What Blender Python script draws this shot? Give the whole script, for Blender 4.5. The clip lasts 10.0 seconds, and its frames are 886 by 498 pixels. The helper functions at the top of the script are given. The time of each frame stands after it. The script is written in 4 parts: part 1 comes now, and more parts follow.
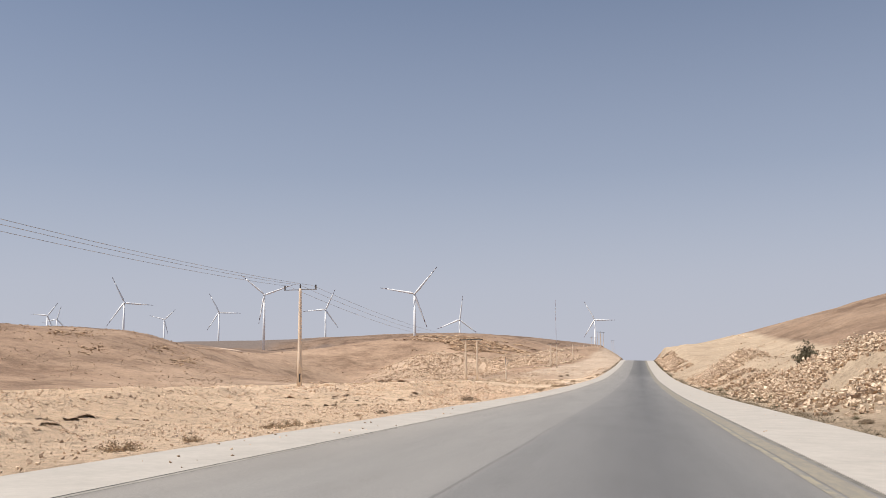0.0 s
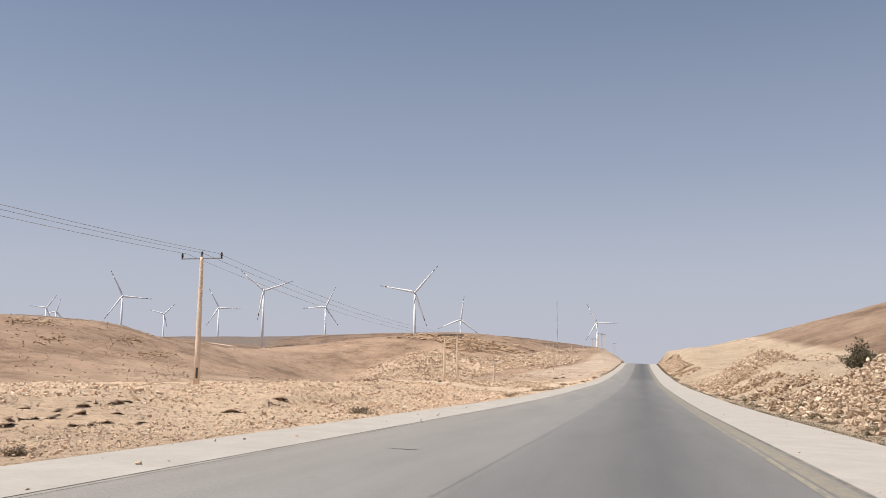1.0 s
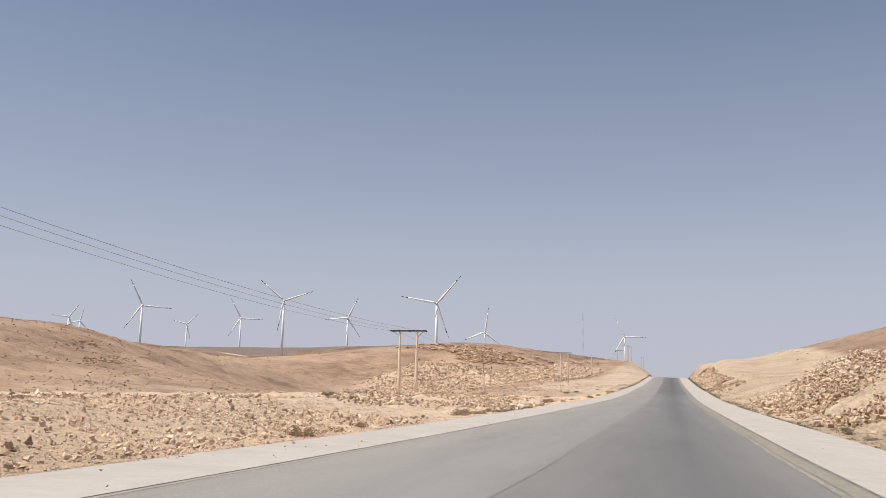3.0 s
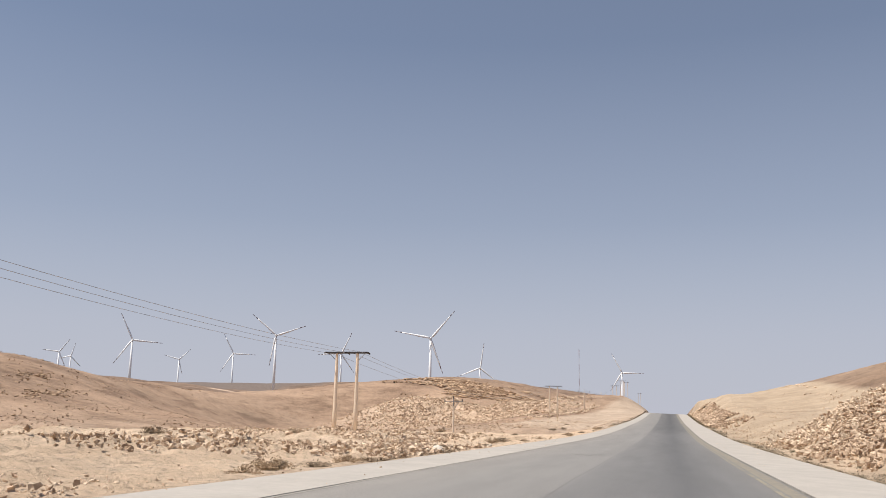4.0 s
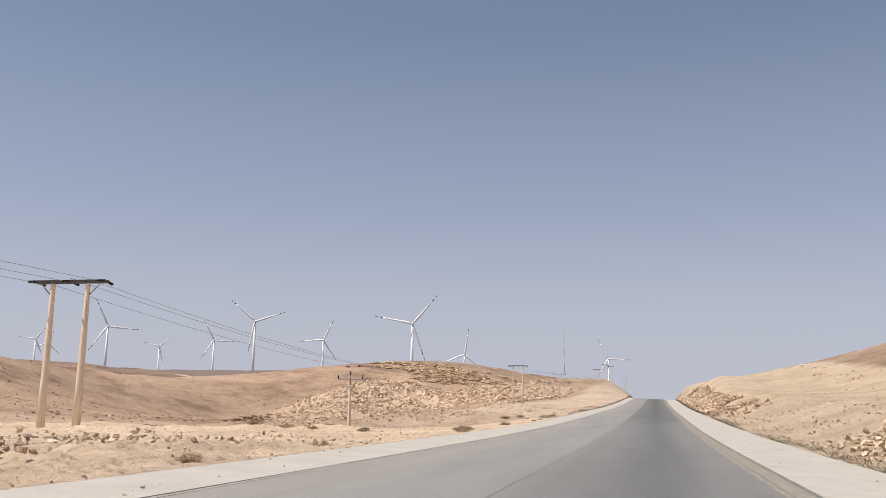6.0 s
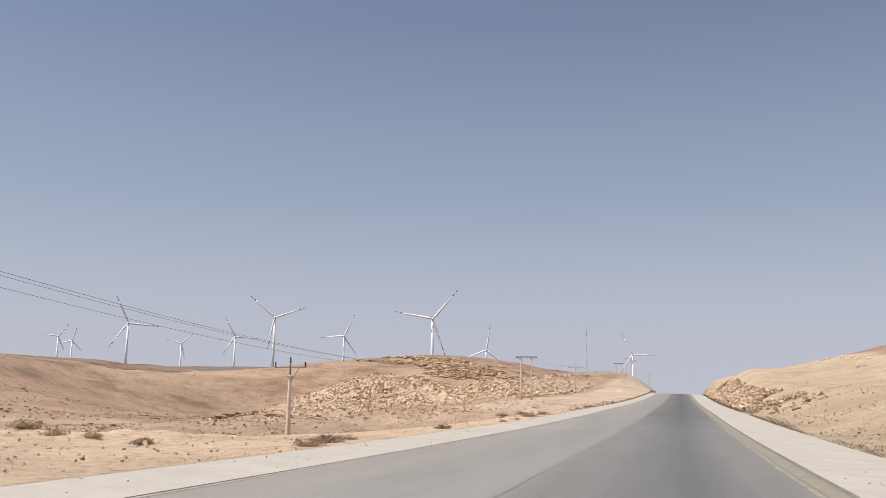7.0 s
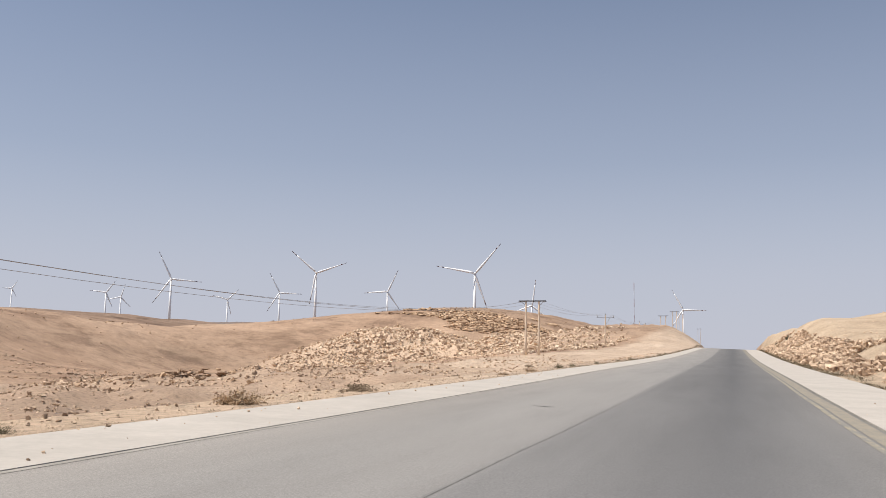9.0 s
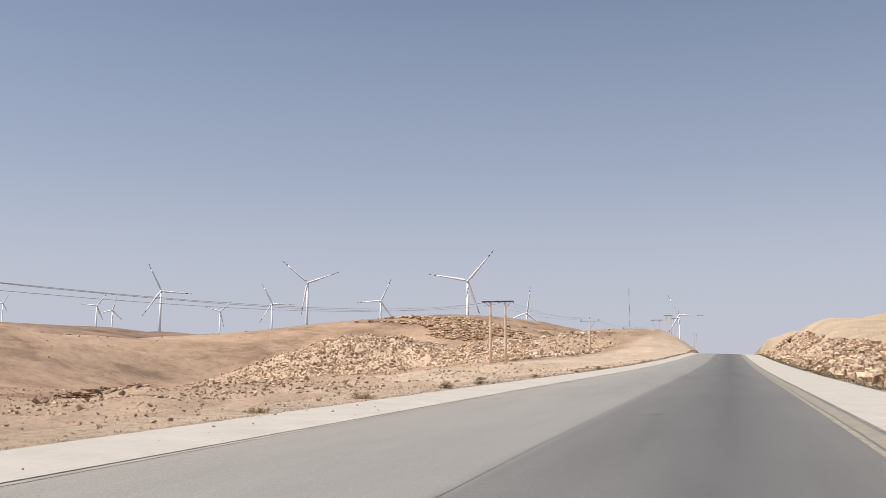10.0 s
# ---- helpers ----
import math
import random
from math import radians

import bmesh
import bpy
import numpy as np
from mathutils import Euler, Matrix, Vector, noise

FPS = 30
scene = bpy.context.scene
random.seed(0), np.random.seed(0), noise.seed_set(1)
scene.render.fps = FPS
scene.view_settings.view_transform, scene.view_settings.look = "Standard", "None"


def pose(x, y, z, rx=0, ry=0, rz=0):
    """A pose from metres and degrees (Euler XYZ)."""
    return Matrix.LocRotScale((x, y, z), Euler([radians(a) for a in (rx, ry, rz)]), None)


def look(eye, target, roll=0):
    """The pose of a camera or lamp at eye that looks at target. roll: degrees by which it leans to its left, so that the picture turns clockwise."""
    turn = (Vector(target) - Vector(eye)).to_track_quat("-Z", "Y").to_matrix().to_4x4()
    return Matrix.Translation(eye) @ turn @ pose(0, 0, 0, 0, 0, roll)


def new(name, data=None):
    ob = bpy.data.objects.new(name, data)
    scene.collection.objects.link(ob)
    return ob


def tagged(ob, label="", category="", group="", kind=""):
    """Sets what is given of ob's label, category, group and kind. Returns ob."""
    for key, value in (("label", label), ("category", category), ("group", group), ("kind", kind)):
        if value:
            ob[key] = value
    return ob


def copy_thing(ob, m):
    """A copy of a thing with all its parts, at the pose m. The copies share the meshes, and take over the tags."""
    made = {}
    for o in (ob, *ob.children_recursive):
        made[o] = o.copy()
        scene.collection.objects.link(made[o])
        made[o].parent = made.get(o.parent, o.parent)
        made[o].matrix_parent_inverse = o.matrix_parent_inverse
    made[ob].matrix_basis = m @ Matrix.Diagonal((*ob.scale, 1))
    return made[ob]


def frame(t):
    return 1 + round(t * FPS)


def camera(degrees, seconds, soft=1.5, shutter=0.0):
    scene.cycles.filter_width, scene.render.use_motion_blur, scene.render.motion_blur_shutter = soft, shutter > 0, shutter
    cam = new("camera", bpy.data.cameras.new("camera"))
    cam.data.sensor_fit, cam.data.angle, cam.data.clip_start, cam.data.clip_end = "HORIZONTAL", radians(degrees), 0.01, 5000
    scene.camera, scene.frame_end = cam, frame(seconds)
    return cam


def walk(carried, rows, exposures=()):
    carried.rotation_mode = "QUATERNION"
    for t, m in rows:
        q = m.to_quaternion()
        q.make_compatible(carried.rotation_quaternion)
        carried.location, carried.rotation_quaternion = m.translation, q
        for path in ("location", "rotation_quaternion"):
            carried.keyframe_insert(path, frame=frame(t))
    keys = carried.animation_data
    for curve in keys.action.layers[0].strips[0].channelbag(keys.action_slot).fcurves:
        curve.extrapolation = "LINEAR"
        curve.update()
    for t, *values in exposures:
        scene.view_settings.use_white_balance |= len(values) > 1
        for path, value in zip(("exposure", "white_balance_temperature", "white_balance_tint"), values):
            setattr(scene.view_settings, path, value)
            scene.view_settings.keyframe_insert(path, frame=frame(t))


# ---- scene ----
cam = camera(51.11, 10.0, soft=0.75)
PATH = [
    (0.0, pose(-0.078, -0.000, 1.500, 98.073, 0.647, 11.906)),
    (0.5, pose(-0.064, 10.330, 1.489, 98.048, 0.293, 11.854)),
    (1.0, pose(-0.099, 20.719, 1.501, 98.088, -0.471, 11.995)),
    (1.5, pose(-0.149, 31.196, 1.527, 97.941, -0.036, 12.222)),
    (2.0, pose(-0.191, 41.664, 1.538, 97.846, -0.301, 13.125)),
    (2.2, pose(-0.203, 45.900, 1.540, 97.716, -0.350, 13.388)),
    (3.3, pose(-0.222, 68.980, 1.546, 99.252, -1.20, 13.666)),
    (3.5, pose(-0.219, 73.094, 1.559, 99.445, -0.888, 13.754)),
    (4.0, pose(-0.203, 83.448, 1.612, 101.117, -1.170, 13.455)),
    (4.5, pose(-0.160, 93.830, 1.686, 101.151, -1.544, 13.053)),
    (5.0, pose(-0.075, 104.300, 1.793, 100.623, -1.802, 12.828)),
    (5.5, pose(-0.007, 114.673, 1.908, 100.469, -1.099, 12.798)),
    (5.7, pose(0.015, 118.900, 1.954, 100.422, -1.003, 12.726)),
    (6.8, pose(0.096, 142.800, 2.216, 100.257, -0.803, 13.519)),
    (7.0, pose(0.110, 147.079, 2.273, 100.131, -0.907, 14.207)),
    (7.5, pose(0.147, 157.883, 2.432, 100.968, -1.817, 15.978)),
    (8.0, pose(0.158, 168.487, 2.603, 101.374, -1.764, 17.385)),
    (8.5, pose(0.173, 179.041, 2.789, 100.050, -1.682, 17.377)),
    (9.0, pose(0.199, 189.536, 2.992, 97.408, -1.038, 17.254)),
    (9.5, pose(0.195, 199.959, 3.237, 96.379, -0.082, 17.180)),
    (10.0, pose(0.212, 210.339, 3.500, 97.970, -0.212, 17.110)),
]
EXPO, KELVIN, TINT = 0.15, 6500, 10
walk(cam, PATH, exposures=[(0.0, EXPO - 0.06, KELVIN, TINT), (7.4, EXPO - 0.05, KELVIN, TINT), (8.4, EXPO + 0.02, KELVIN, TINT), (10.0, EXPO + 0.02, KELVIN, TINT)])

# ---- sky and sun ----
SUN_ELEV, SUN_AZ = 61.0, -118.0      # degrees; azimuth from the road's direction, to the left
world = bpy.data.worlds.new("world")
scene.world = world
world.use_nodes = True
wt = world.node_tree
sky = wt.nodes.new("ShaderNodeTexSky")
sky.sky_type, sky.sun_disc = "NISHITA", False
sky.sun_elevation, sky.sun_rotation = radians(SUN_ELEV), radians(SUN_AZ)
sky.air_density, sky.dust_density, sky.ozone_density, sky.altitude = 1.0, 1.5, 1.2, 900
# dust haze whitens the sky towards the horizon
wc, ws = wt.nodes.new("ShaderNodeTexCoord"), wt.nodes.new("ShaderNodeSeparateXYZ")
wt.links.new(wc.outputs["Generated"], ws.inputs[0])
wr = wt.nodes.new("ShaderNodeValToRGB")
for k, (p, v) in enumerate(((0.0, 0.96), (0.10, 0.82), (0.22, 0.45), (0.40, 0.19), (1.0, 0.10))):
    el = wr.color_ramp.elements[k] if k < 2 else wr.color_ramp.elements.new(p)
    el.position, el.color = p, (v, v, v, 1)
wt.links.new(ws.outputs[2], wr.inputs[0])
wm = wt.nodes.new("ShaderNodeMix")
wm.data_type = "RGBA"
wt.links.new(wr.outputs[0], wm.inputs[0])
wt.links.new(sky.outputs[0], wm.inputs[6])
wm.inputs[7].default_value = (5.74, 5.88, 6.84, 1)
wt.links.new(wm.outputs[2], wt.nodes["Background"].inputs[0])
wt.nodes["Background"].inputs[1].default_value = 0.083
sun = new("sun", bpy.data.lights.new("sun", "SUN"))
sun.data.energy, sun.data.angle, sun.data.color = 5.0, radians(0.5), (1.0, 0.94, 0.86)
a, e = radians(SUN_AZ), radians(SUN_ELEV)
sun.matrix_world = look((0, 0, 0), (-math.sin(a) * math.cos(e), -math.cos(a) * math.cos(e), -math.sin(e)))


# ---- materials ----
def shader(name, rough=0.9, metal=0.0):
    m = bpy.data.materials.new(name)
    m.use_nodes = True
    b = m.node_tree.nodes["Principled BSDF"]
    b.inputs["Roughness"].default_value, b.inputs["Metallic"].default_value = rough, metal
    b.inputs["Specular IOR Level"].default_value = 0.25
    return m, m.node_tree, b


def coords(nt, scale=(1, 1, 1)):
    c, mp = nt.nodes.new("ShaderNodeTexCoord"), nt.nodes.new("ShaderNodeMapping")
    mp.inputs["Scale"].default_value = scale
    nt.links.new(c.outputs["Object"], mp.inputs[0])
    return mp.outputs[0]


def noise_tex(nt, vec, scale, detail=4.0, rough=0.6):
    n = nt.nodes.new("ShaderNodeTexNoise")
    n.inputs["Scale"].default_value, n.inputs["Detail"].default_value, n.inputs["Roughness"].default_value = scale, detail, rough
    nt.links.new(vec, n.inputs["Vector"])
    return n.outputs["Fac"]


def ramp(nt, fac, stops):
    r = nt.nodes.new("ShaderNodeValToRGB")
    while len(r.color_ramp.elements) < len(stops):
        r.color_ramp.elements.new(0.5)
    for el, (p, c) in zip(r.color_ramp.elements, stops):
        el.position, el.color = p, (*c, 1)
    nt.links.new(fac, r.inputs[0])
    return r.outputs[0]


def mix(nt, fac, a, b, how="MIX"):
    m = nt.nodes.new("ShaderNodeMix")
    m.data_type, m.blend_type = "RGBA", how
    for k, v in ((0, fac), (6, a), (7, b)):
        if hasattr(v, "is_linked"):
            nt.links.new(v, m.inputs[k])
        else:
            m.inputs[k].default_value = v if k == 0 else (*v, 1)
    return m.outputs[2]


def bump(nt, bsdf, fac, strength, dist):
    b = nt.nodes.new("ShaderNodeBump")
    b.inputs["Strength"].default_value, b.inputs["Distance"].default_value = strength, dist
    nt.links.new(fac, b.inputs["Height"])
    nt.links.new(b.outputs[0], bsdf.inputs["Normal"])


def gray(v):
    return (v, v, v)


def zone(nt, vec, centre, size, soft=0.35):
    # 1 inside an ellipse of soil, 0 outside, with a ragged edge
    mp = nt.nodes.new("ShaderNodeMapping")
    mp.inputs["Location"].default_value = tuple(-c / s for c, s in zip(centre, size))
    mp.inputs["Scale"].default_value = tuple(1 / s for s in size)
    nt.links.new(vec, mp.inputs[0])
    ln = nt.nodes.new("ShaderNodeVectorMath")
    ln.operation = "LENGTH"
    nt.links.new(mp.outputs[0], ln.inputs[0])
    ad = nt.nodes.new("ShaderNodeMath")
    ad.operation = "MULTIPLY_ADD"
    nt.links.new(noise_tex(nt, vec, 6.0 / max(size[:2]), 5), ad.inputs[0])
    ad.inputs[1].default_value = 0.8
    nt.links.new(ln.outputs["Value"], ad.inputs[2])
    rg = nt.nodes.new("ShaderNodeMapRange")
    rg.inputs[1].default_value, rg.inputs[2].default_value = 1.4 + soft, 1.4 - soft
    nt.links.new(ad.outputs[0], rg.inputs[0])
    return rg.outputs[0]


def side_of(nt, vec, a, b, c, blend=5.0, ragged=12.0):
    # 0 to 1 across the line a*x + b*y = c, with a ragged edge
    d = nt.nodes.new("ShaderNodeVectorMath")
    d.operation = "DOT_PRODUCT"
    d.inputs[1].default_value = (a, b, 0)
    nt.links.new(vec, d.inputs[0])
    ad = nt.nodes.new("ShaderNodeMath")
    ad.operation = "MULTIPLY_ADD"
    nt.links.new(noise_tex(nt, vec, 0.06, 5), ad.inputs[0])
    ad.inputs[1].default_value = ragged
    nt.links.new(d.outputs["Value"], ad.inputs[2])
    rg = nt.nodes.new("ShaderNodeMapRange")
    rg.inputs[1].default_value, rg.inputs[2].default_value = c + ragged / 2 - blend, c + ragged / 2 + blend
    nt.links.new(ad.outputs[0], rg.inputs[0])
    return rg.outputs[0]


def m_ground():
    m, nt, b = shader("dry_soil", 0.95)
    v = coords(nt)
    # tan made ground along the road, browner soil on the natural slopes, pale quarry spoil
    brown = ramp(nt, noise_tex(nt, v, 0.014, 6, 0.6), [(0.3, (0.282, 0.182, 0.121)), (0.5, (0.345, 0.235, 0.159)), (0.7, (0.40, 0.282, 0.196))])
    band = ramp(nt, noise_tex(nt, coords(nt, (0.02, 0.02, 0.05)), 1.0, 6, 0.6), [(0.36, gray(0.84)), (0.5, gray(0.99)), (0.64, gray(1.06))])
    brown = mix(nt, 1.0, brown, band, "MULTIPLY")
    clods = ramp(nt, noise_tex(nt, v, 0.45, 8, 0.72), [(0.36, gray(0.80)), (0.47, gray(0.98)), (0.68, gray(1.09))])
    brown = mix(nt, 1.0, brown, clods, "MULTIPLY")
    scab = ramp(nt, noise_tex(nt, coords(nt, (0.045, 0.03, 0.12)), 1.0, 9, 0.7), [(0.40, (0.66, 0.63, 0.62)), (0.47, (0.90, 0.89, 0.88)), (0.54, gray(1.04)), (0.66, gray(1.12))])
    brown = mix(nt, 1.0, brown, scab, "MULTIPLY")
    tan = ramp(nt, noise_tex(nt, v, 0.06, 5), [(0.3, (0.525, 0.375, 0.252)), (0.5, (0.595, 0.435, 0.298)), (0.7, (0.65, 0.49, 0.35))])
    pale = ramp(nt, noise_tex(nt, v, 0.07, 6), [(0.3, (0.375, 0.282, 0.205)), (0.5, (0.44, 0.336, 0.248)), (0.7, (0.49, 0.385, 0.29))])
    tan = mix(nt, side_of(nt, v, 0.0, 1.0, 215.0, 20.0, 40.0), tan, pale)
    # right bank: yellower soil, its colour also darkened to offset the sun-facing slope
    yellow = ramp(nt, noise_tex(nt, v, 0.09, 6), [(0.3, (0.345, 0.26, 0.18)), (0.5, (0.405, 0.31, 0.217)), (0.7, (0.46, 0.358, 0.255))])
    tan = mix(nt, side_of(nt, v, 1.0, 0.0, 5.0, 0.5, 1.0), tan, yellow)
    cream = ramp(nt, noise_tex(nt, v, 0.3, 6), [(0.3, (0.50, 0.367, 0.252)), (0.5, (0.585, 0.44, 0.31)), (0.7, (0.645, 0.503, 0.367))])
    tan = mix(nt, zone(nt, v, (-18, 132, 0), (26, 44, 1000), 0.25), tan, cream)
    c = mix(nt, side_of(nt, v, 1.0, -0.115, -71.4, 1.5, 5.0), brown, tan)
    c = mix(nt, zone(nt, v, (-62, 240, 0), (49, 60, 1000), 0.12), c, mix(nt, 0.4, brown, tan))
    c = mix(nt, side_of(nt, v, 1.0, 0.0, 47.0, 1.5, 6.0), c, mix(nt, 1.0, brown, gray(0.76), "MULTIPLY"))
    # darker, weathered ground on the ridges behind
    c = mix(nt, side_of(nt, v, -0.3, 1.0, 900.0, 60.0, 80.0), c, mix(nt, 1.0, brown, (0.66, 0.66, 0.68), "MULTIPLY"))
    c = mix(nt, zone(nt, v, (600, 1000, 0), (1660, 1750, 4000), 0.05), (0.165, 0.13, 0.11), c)
    c = mix(nt, zone(nt, v, (-78, 428, 0), (42, 40, 1000), 0.4), c, (0.50, 0.37, 0.265))
    # pale washes in the valley floor and a bare patch on the far ridge
    for wash, wide in (((-277, 671, 0), (17, 9, 1000)), ((-245, 605, 0), (13, 7, 1000)), ((-323, 663, 0), (5, 15, 1000)), ((-478, 1028, 0), (15, 9, 1000))):
        c = mix(nt, zone(nt, v, wash, wide, 0.3), c, (0.60, 0.45, 0.335))
    mid = ramp(nt, noise_tex(nt, v, 0.22, 6, 0.65), [(0.3, gray(0.84)), (0.52, gray(1.0)), (0.72, gray(1.08))])
    fine = ramp(nt, noise_tex(nt, v, 3.0, 6, 0.75), [(0.34, gray(0.62)), (0.46, gray(1.06)), (0.66, gray(1.28))])
    c = mix(nt, 1.0, mix(nt, 1.0, c, mid, "MULTIPLY"), fine, "MULTIPLY")
    nt.links.new(c, b.inputs["Base Color"])
    relief = nt.nodes.new("ShaderNodeMath")
    relief.operation = "MULTIPLY_ADD"
    nt.links.new(noise_tex(nt, v, 0.16, 9, 0.62), relief.inputs[0])
    relief.inputs[1].default_value = 0.8
    nt.links.new(noise_tex(nt, v, 3.5, 8, 0.75), relief.inputs[2])
    bump(nt, b, relief.outputs[0], 1.0, 0.17)
    return m


def m_worn(name, paint, under):
    m, nt, b = shader(name, 0.85)
    v = coords(nt)
    f = ramp(nt, noise_tex(nt, coords(nt, (3.0, 0.8, 1.0)), 1.6, 6, 0.75), [(0.42, gray(0.0)), (0.58, gray(1.0))])
    nt.links.new(mix(nt, f, under, paint), b.inputs["Base Color"])
    return m


def m_rock(name, light, dark):
    m, nt, b = shader(name, 0.92)
    g = nt.nodes.new("ShaderNodeNewGeometry")
    v = coords(nt)
    per = ramp(nt, g.outputs["Random Per Island"], [(0.0, dark), (0.5, tuple((p + q) / 2 for p, q in zip(light, dark))), (1.0, light)])
    n = ramp(nt, noise_tex(nt, v, 2.5, 6, 0.7), [(0.3, gray(0.65)), (0.55, gray(1.0)), (0.75, gray(1.15))])
    nt.links.new(mix(nt, 1.0, per, n, "MULTIPLY"), b.inputs["Base Color"])
    bump(nt, b, noise_tex(nt, v, 6.0, 7, 0.7), 1.0, 0.09)
    return m


def m_asphalt():
    m, nt, b = shader("worn_asphalt", 0.75)
    v = coords(nt)
    sep = nt.nodes.new("ShaderNodeSeparateXYZ")
    nt.links.new(v, sep.inputs[0])
    # older pale lane, newer darker lane, with polished wheel tracks
    rng = nt.nodes.new("ShaderNodeMapRange")
    rng.inputs[1].default_value, rng.inputs[2].default_value = -6.6, 3.2
    nt.links.new(sep.outputs[0], rng.inputs[0])
    lane = ramp(nt, rng.outputs[0], [(0.0, (0.30, 0.275, 0.245)), (0.2, (0.265, 0.25, 0.23)), (0.40, (0.25, 0.237, 0.22)), (0.43, (0.205, 0.197, 0.187)),
                                     (0.55, (0.18, 0.174, 0.167)), (0.69, (0.138, 0.135, 0.132)), (0.82, (0.185, 0.179, 0.171)), (1.0, (0.235, 0.22, 0.2))])
    vs = coords(nt, (1.2, 0.06, 1.0))
    streak = ramp(nt, noise_tex(nt, vs, 1.0, 5, 0.6), [(0.3, gray(0.93)), (0.5, gray(1.0)), (0.7, gray(1.05))])
    patch = ramp(nt, noise_tex(nt, coords(nt, (0.5, 0.05, 1.0)), 1.0, 4), [(0.3, gray(0.95)), (0.7, gray(1.05))])
    grain = ramp(nt, noise_tex(nt, v, 45.0, 3, 0.8), [(0.3, gray(0.75)), (0.5, gray(1.0)), (0.7, gray(1.3))])
    # the newer lane is a fresher, darker mix further up the hill, with dark patches of its own
    fresh = mix(nt, side_of(nt, v, 0.0, 1.0, 212.0, 16.0, 20.0), gray(1.0), gray(0.80))
    lane = mix(nt, side_of(nt, v, 1.0, 0.0, -2.5, 0.12, 0.3), lane, mix(nt, 1.0, lane, fresh, "MULTIPLY"))
    blot = ramp(nt, noise_tex(nt, coords(nt, (0.9, 0.16, 1.0)), 1.0, 5, 0.6), [(0.34, gray(0.89)), (0.48, gray(0.95)), (0.7, gray(0.985))])
    lane = mix(nt, 1.0, lane, blot, "MULTIPLY")
    c = mix(nt, 1.0, mix(nt, 1.0, mix(nt, 1.0, lane, streak, "MULTIPLY"), patch, "MULTIPLY"), grain, "MULTIPLY")
    nt.links.new(c, b.inputs["Base Color"])
    bump(nt, b, noise_tex(nt, v, 60.0, 3, 0.8), 0.35, 0.008)
    return m


def m_plain(name, c, rough=0.8, metal=0.0, scale=4.0, vary=0.18, relief=0.01, stretch=(1, 1, 1)):
    m, nt, b = shader(name, rough, metal)
    v = coords(nt, stretch)
    n1 = ramp(nt, noise_tex(nt, v, scale, 5, 0.65), [(0.3, gray(1 - vary)), (0.7, gray(1 + vary))])
    n2 = ramp(nt, noise_tex(nt, v, scale * 9, 4, 0.7), [(0.3, gray(1 - vary * 0.6)), (0.7, gray(1 + vary * 0.6))])
    nt.links.new(mix(nt, 1.0, mix(nt, 1.0, c, n1, "MULTIPLY"), n2, "MULTIPLY"), b.inputs["Base Color"])
    if relief:
        bump(nt, b, noise_tex(nt, v, scale * 6, 5, 0.7), 0.5, relief)
    return m


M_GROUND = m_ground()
M_ROCK = m_rock("limestone_rubble", (0.94, 0.745, 0.55), (0.70, 0.50, 0.35))
M_PALE = m_rock("pale_limestone", (0.86, 0.685, 0.505), (0.43, 0.30, 0.203))
M_PEBBLE = m_rock("gravel", (0.80, 0.605, 0.435), (0.50, 0.352, 0.24))
M_LEDGE = m_rock("weathered_ledge", (0.66, 0.47, 0.31), (0.27, 0.175, 0.11))
M_SHELF = m_rock("dark_rock_shelf", (0.50, 0.345, 0.225), (0.20, 0.13, 0.085))
M_CLOD = m_rock("brown_earth_clods", (0.56, 0.425, 0.31), (0.37, 0.265, 0.185))
M_BANK = m_rock("ochre_bank_rock", (0.76, 0.575, 0.41), (0.35, 0.24, 0.16))
M_CHALK = m_plain("white_chalk_rock", (0.68, 0.60, 0.50), 0.9, scale=2.5, vary=0.25, relief=0.12)
M_ASPHALT = m_asphalt()
M_CONC = m_plain("pale_shoulder", (0.43, 0.392, 0.345), 0.9, scale=0.7, vary=0.09, relief=0.01)
M_TAR = m_worn("tar_joint", (0.19, 0.182, 0.171), (0.228, 0.218, 0.204))
M_YELLOW = m_worn("worn_yellow_paint", (0.315, 0.278, 0.205), (0.215, 0.203, 0.182))
M_DUST = m_worn("dust_stained_asphalt", (0.285, 0.25, 0.193), (0.24, 0.217, 0.18))
M_EDGE = m_worn("dark_edge_joint", (0.15, 0.138, 0.118), (0.24, 0.22, 0.185))
M_CRACK = m_worn("open_crack", (0.09, 0.085, 0.08), (0.17, 0.163, 0.152))
M_SEAM = m_worn("dusty_seam", (0.275, 0.255, 0.22), (0.34, 0.315, 0.275))
M_WOOD = m_plain("weathered_pole_wood", (0.70, 0.575, 0.45), 0.85, scale=2.0, vary=0.2, stretch=(4, 4, 0.3))
M_STEEL = m_plain("galvanised_steel", (0.26, 0.26, 0.27), 0.55, 0.6, scale=6.0, vary=0.15, relief=0)
M_DARK = m_plain("dark_arm_steel", (0.06, 0.055, 0.055), 0.6, 0.3, scale=6.0, vary=0.2, relief=0)
M_INSUL = m_plain("brown_glazed_insulator", (0.035, 0.025, 0.022), 0.25, scale=8.0, vary=0.2, relief=0)
M_WIRE = m_plain("aluminium_wire", (0.36, 0.365, 0.385), 0.6, 0.2, scale=5.0, vary=0.1, relief=0)
M_WHITE = m_plain("white_turbine_paint", (0.86, 0.86, 0.86), 0.45, scale=0.05, vary=0.05, relief=0)
M_TIP = m_plain("dark_red_tip_band", (0.12, 0.06, 0.06), 0.5, scale=0.2, vary=0.1, relief=0)
M_NAC = m_plain("grey_nacelle", (0.42, 0.43, 0.45), 0.5, scale=0.2, vary=0.08, relief=0)
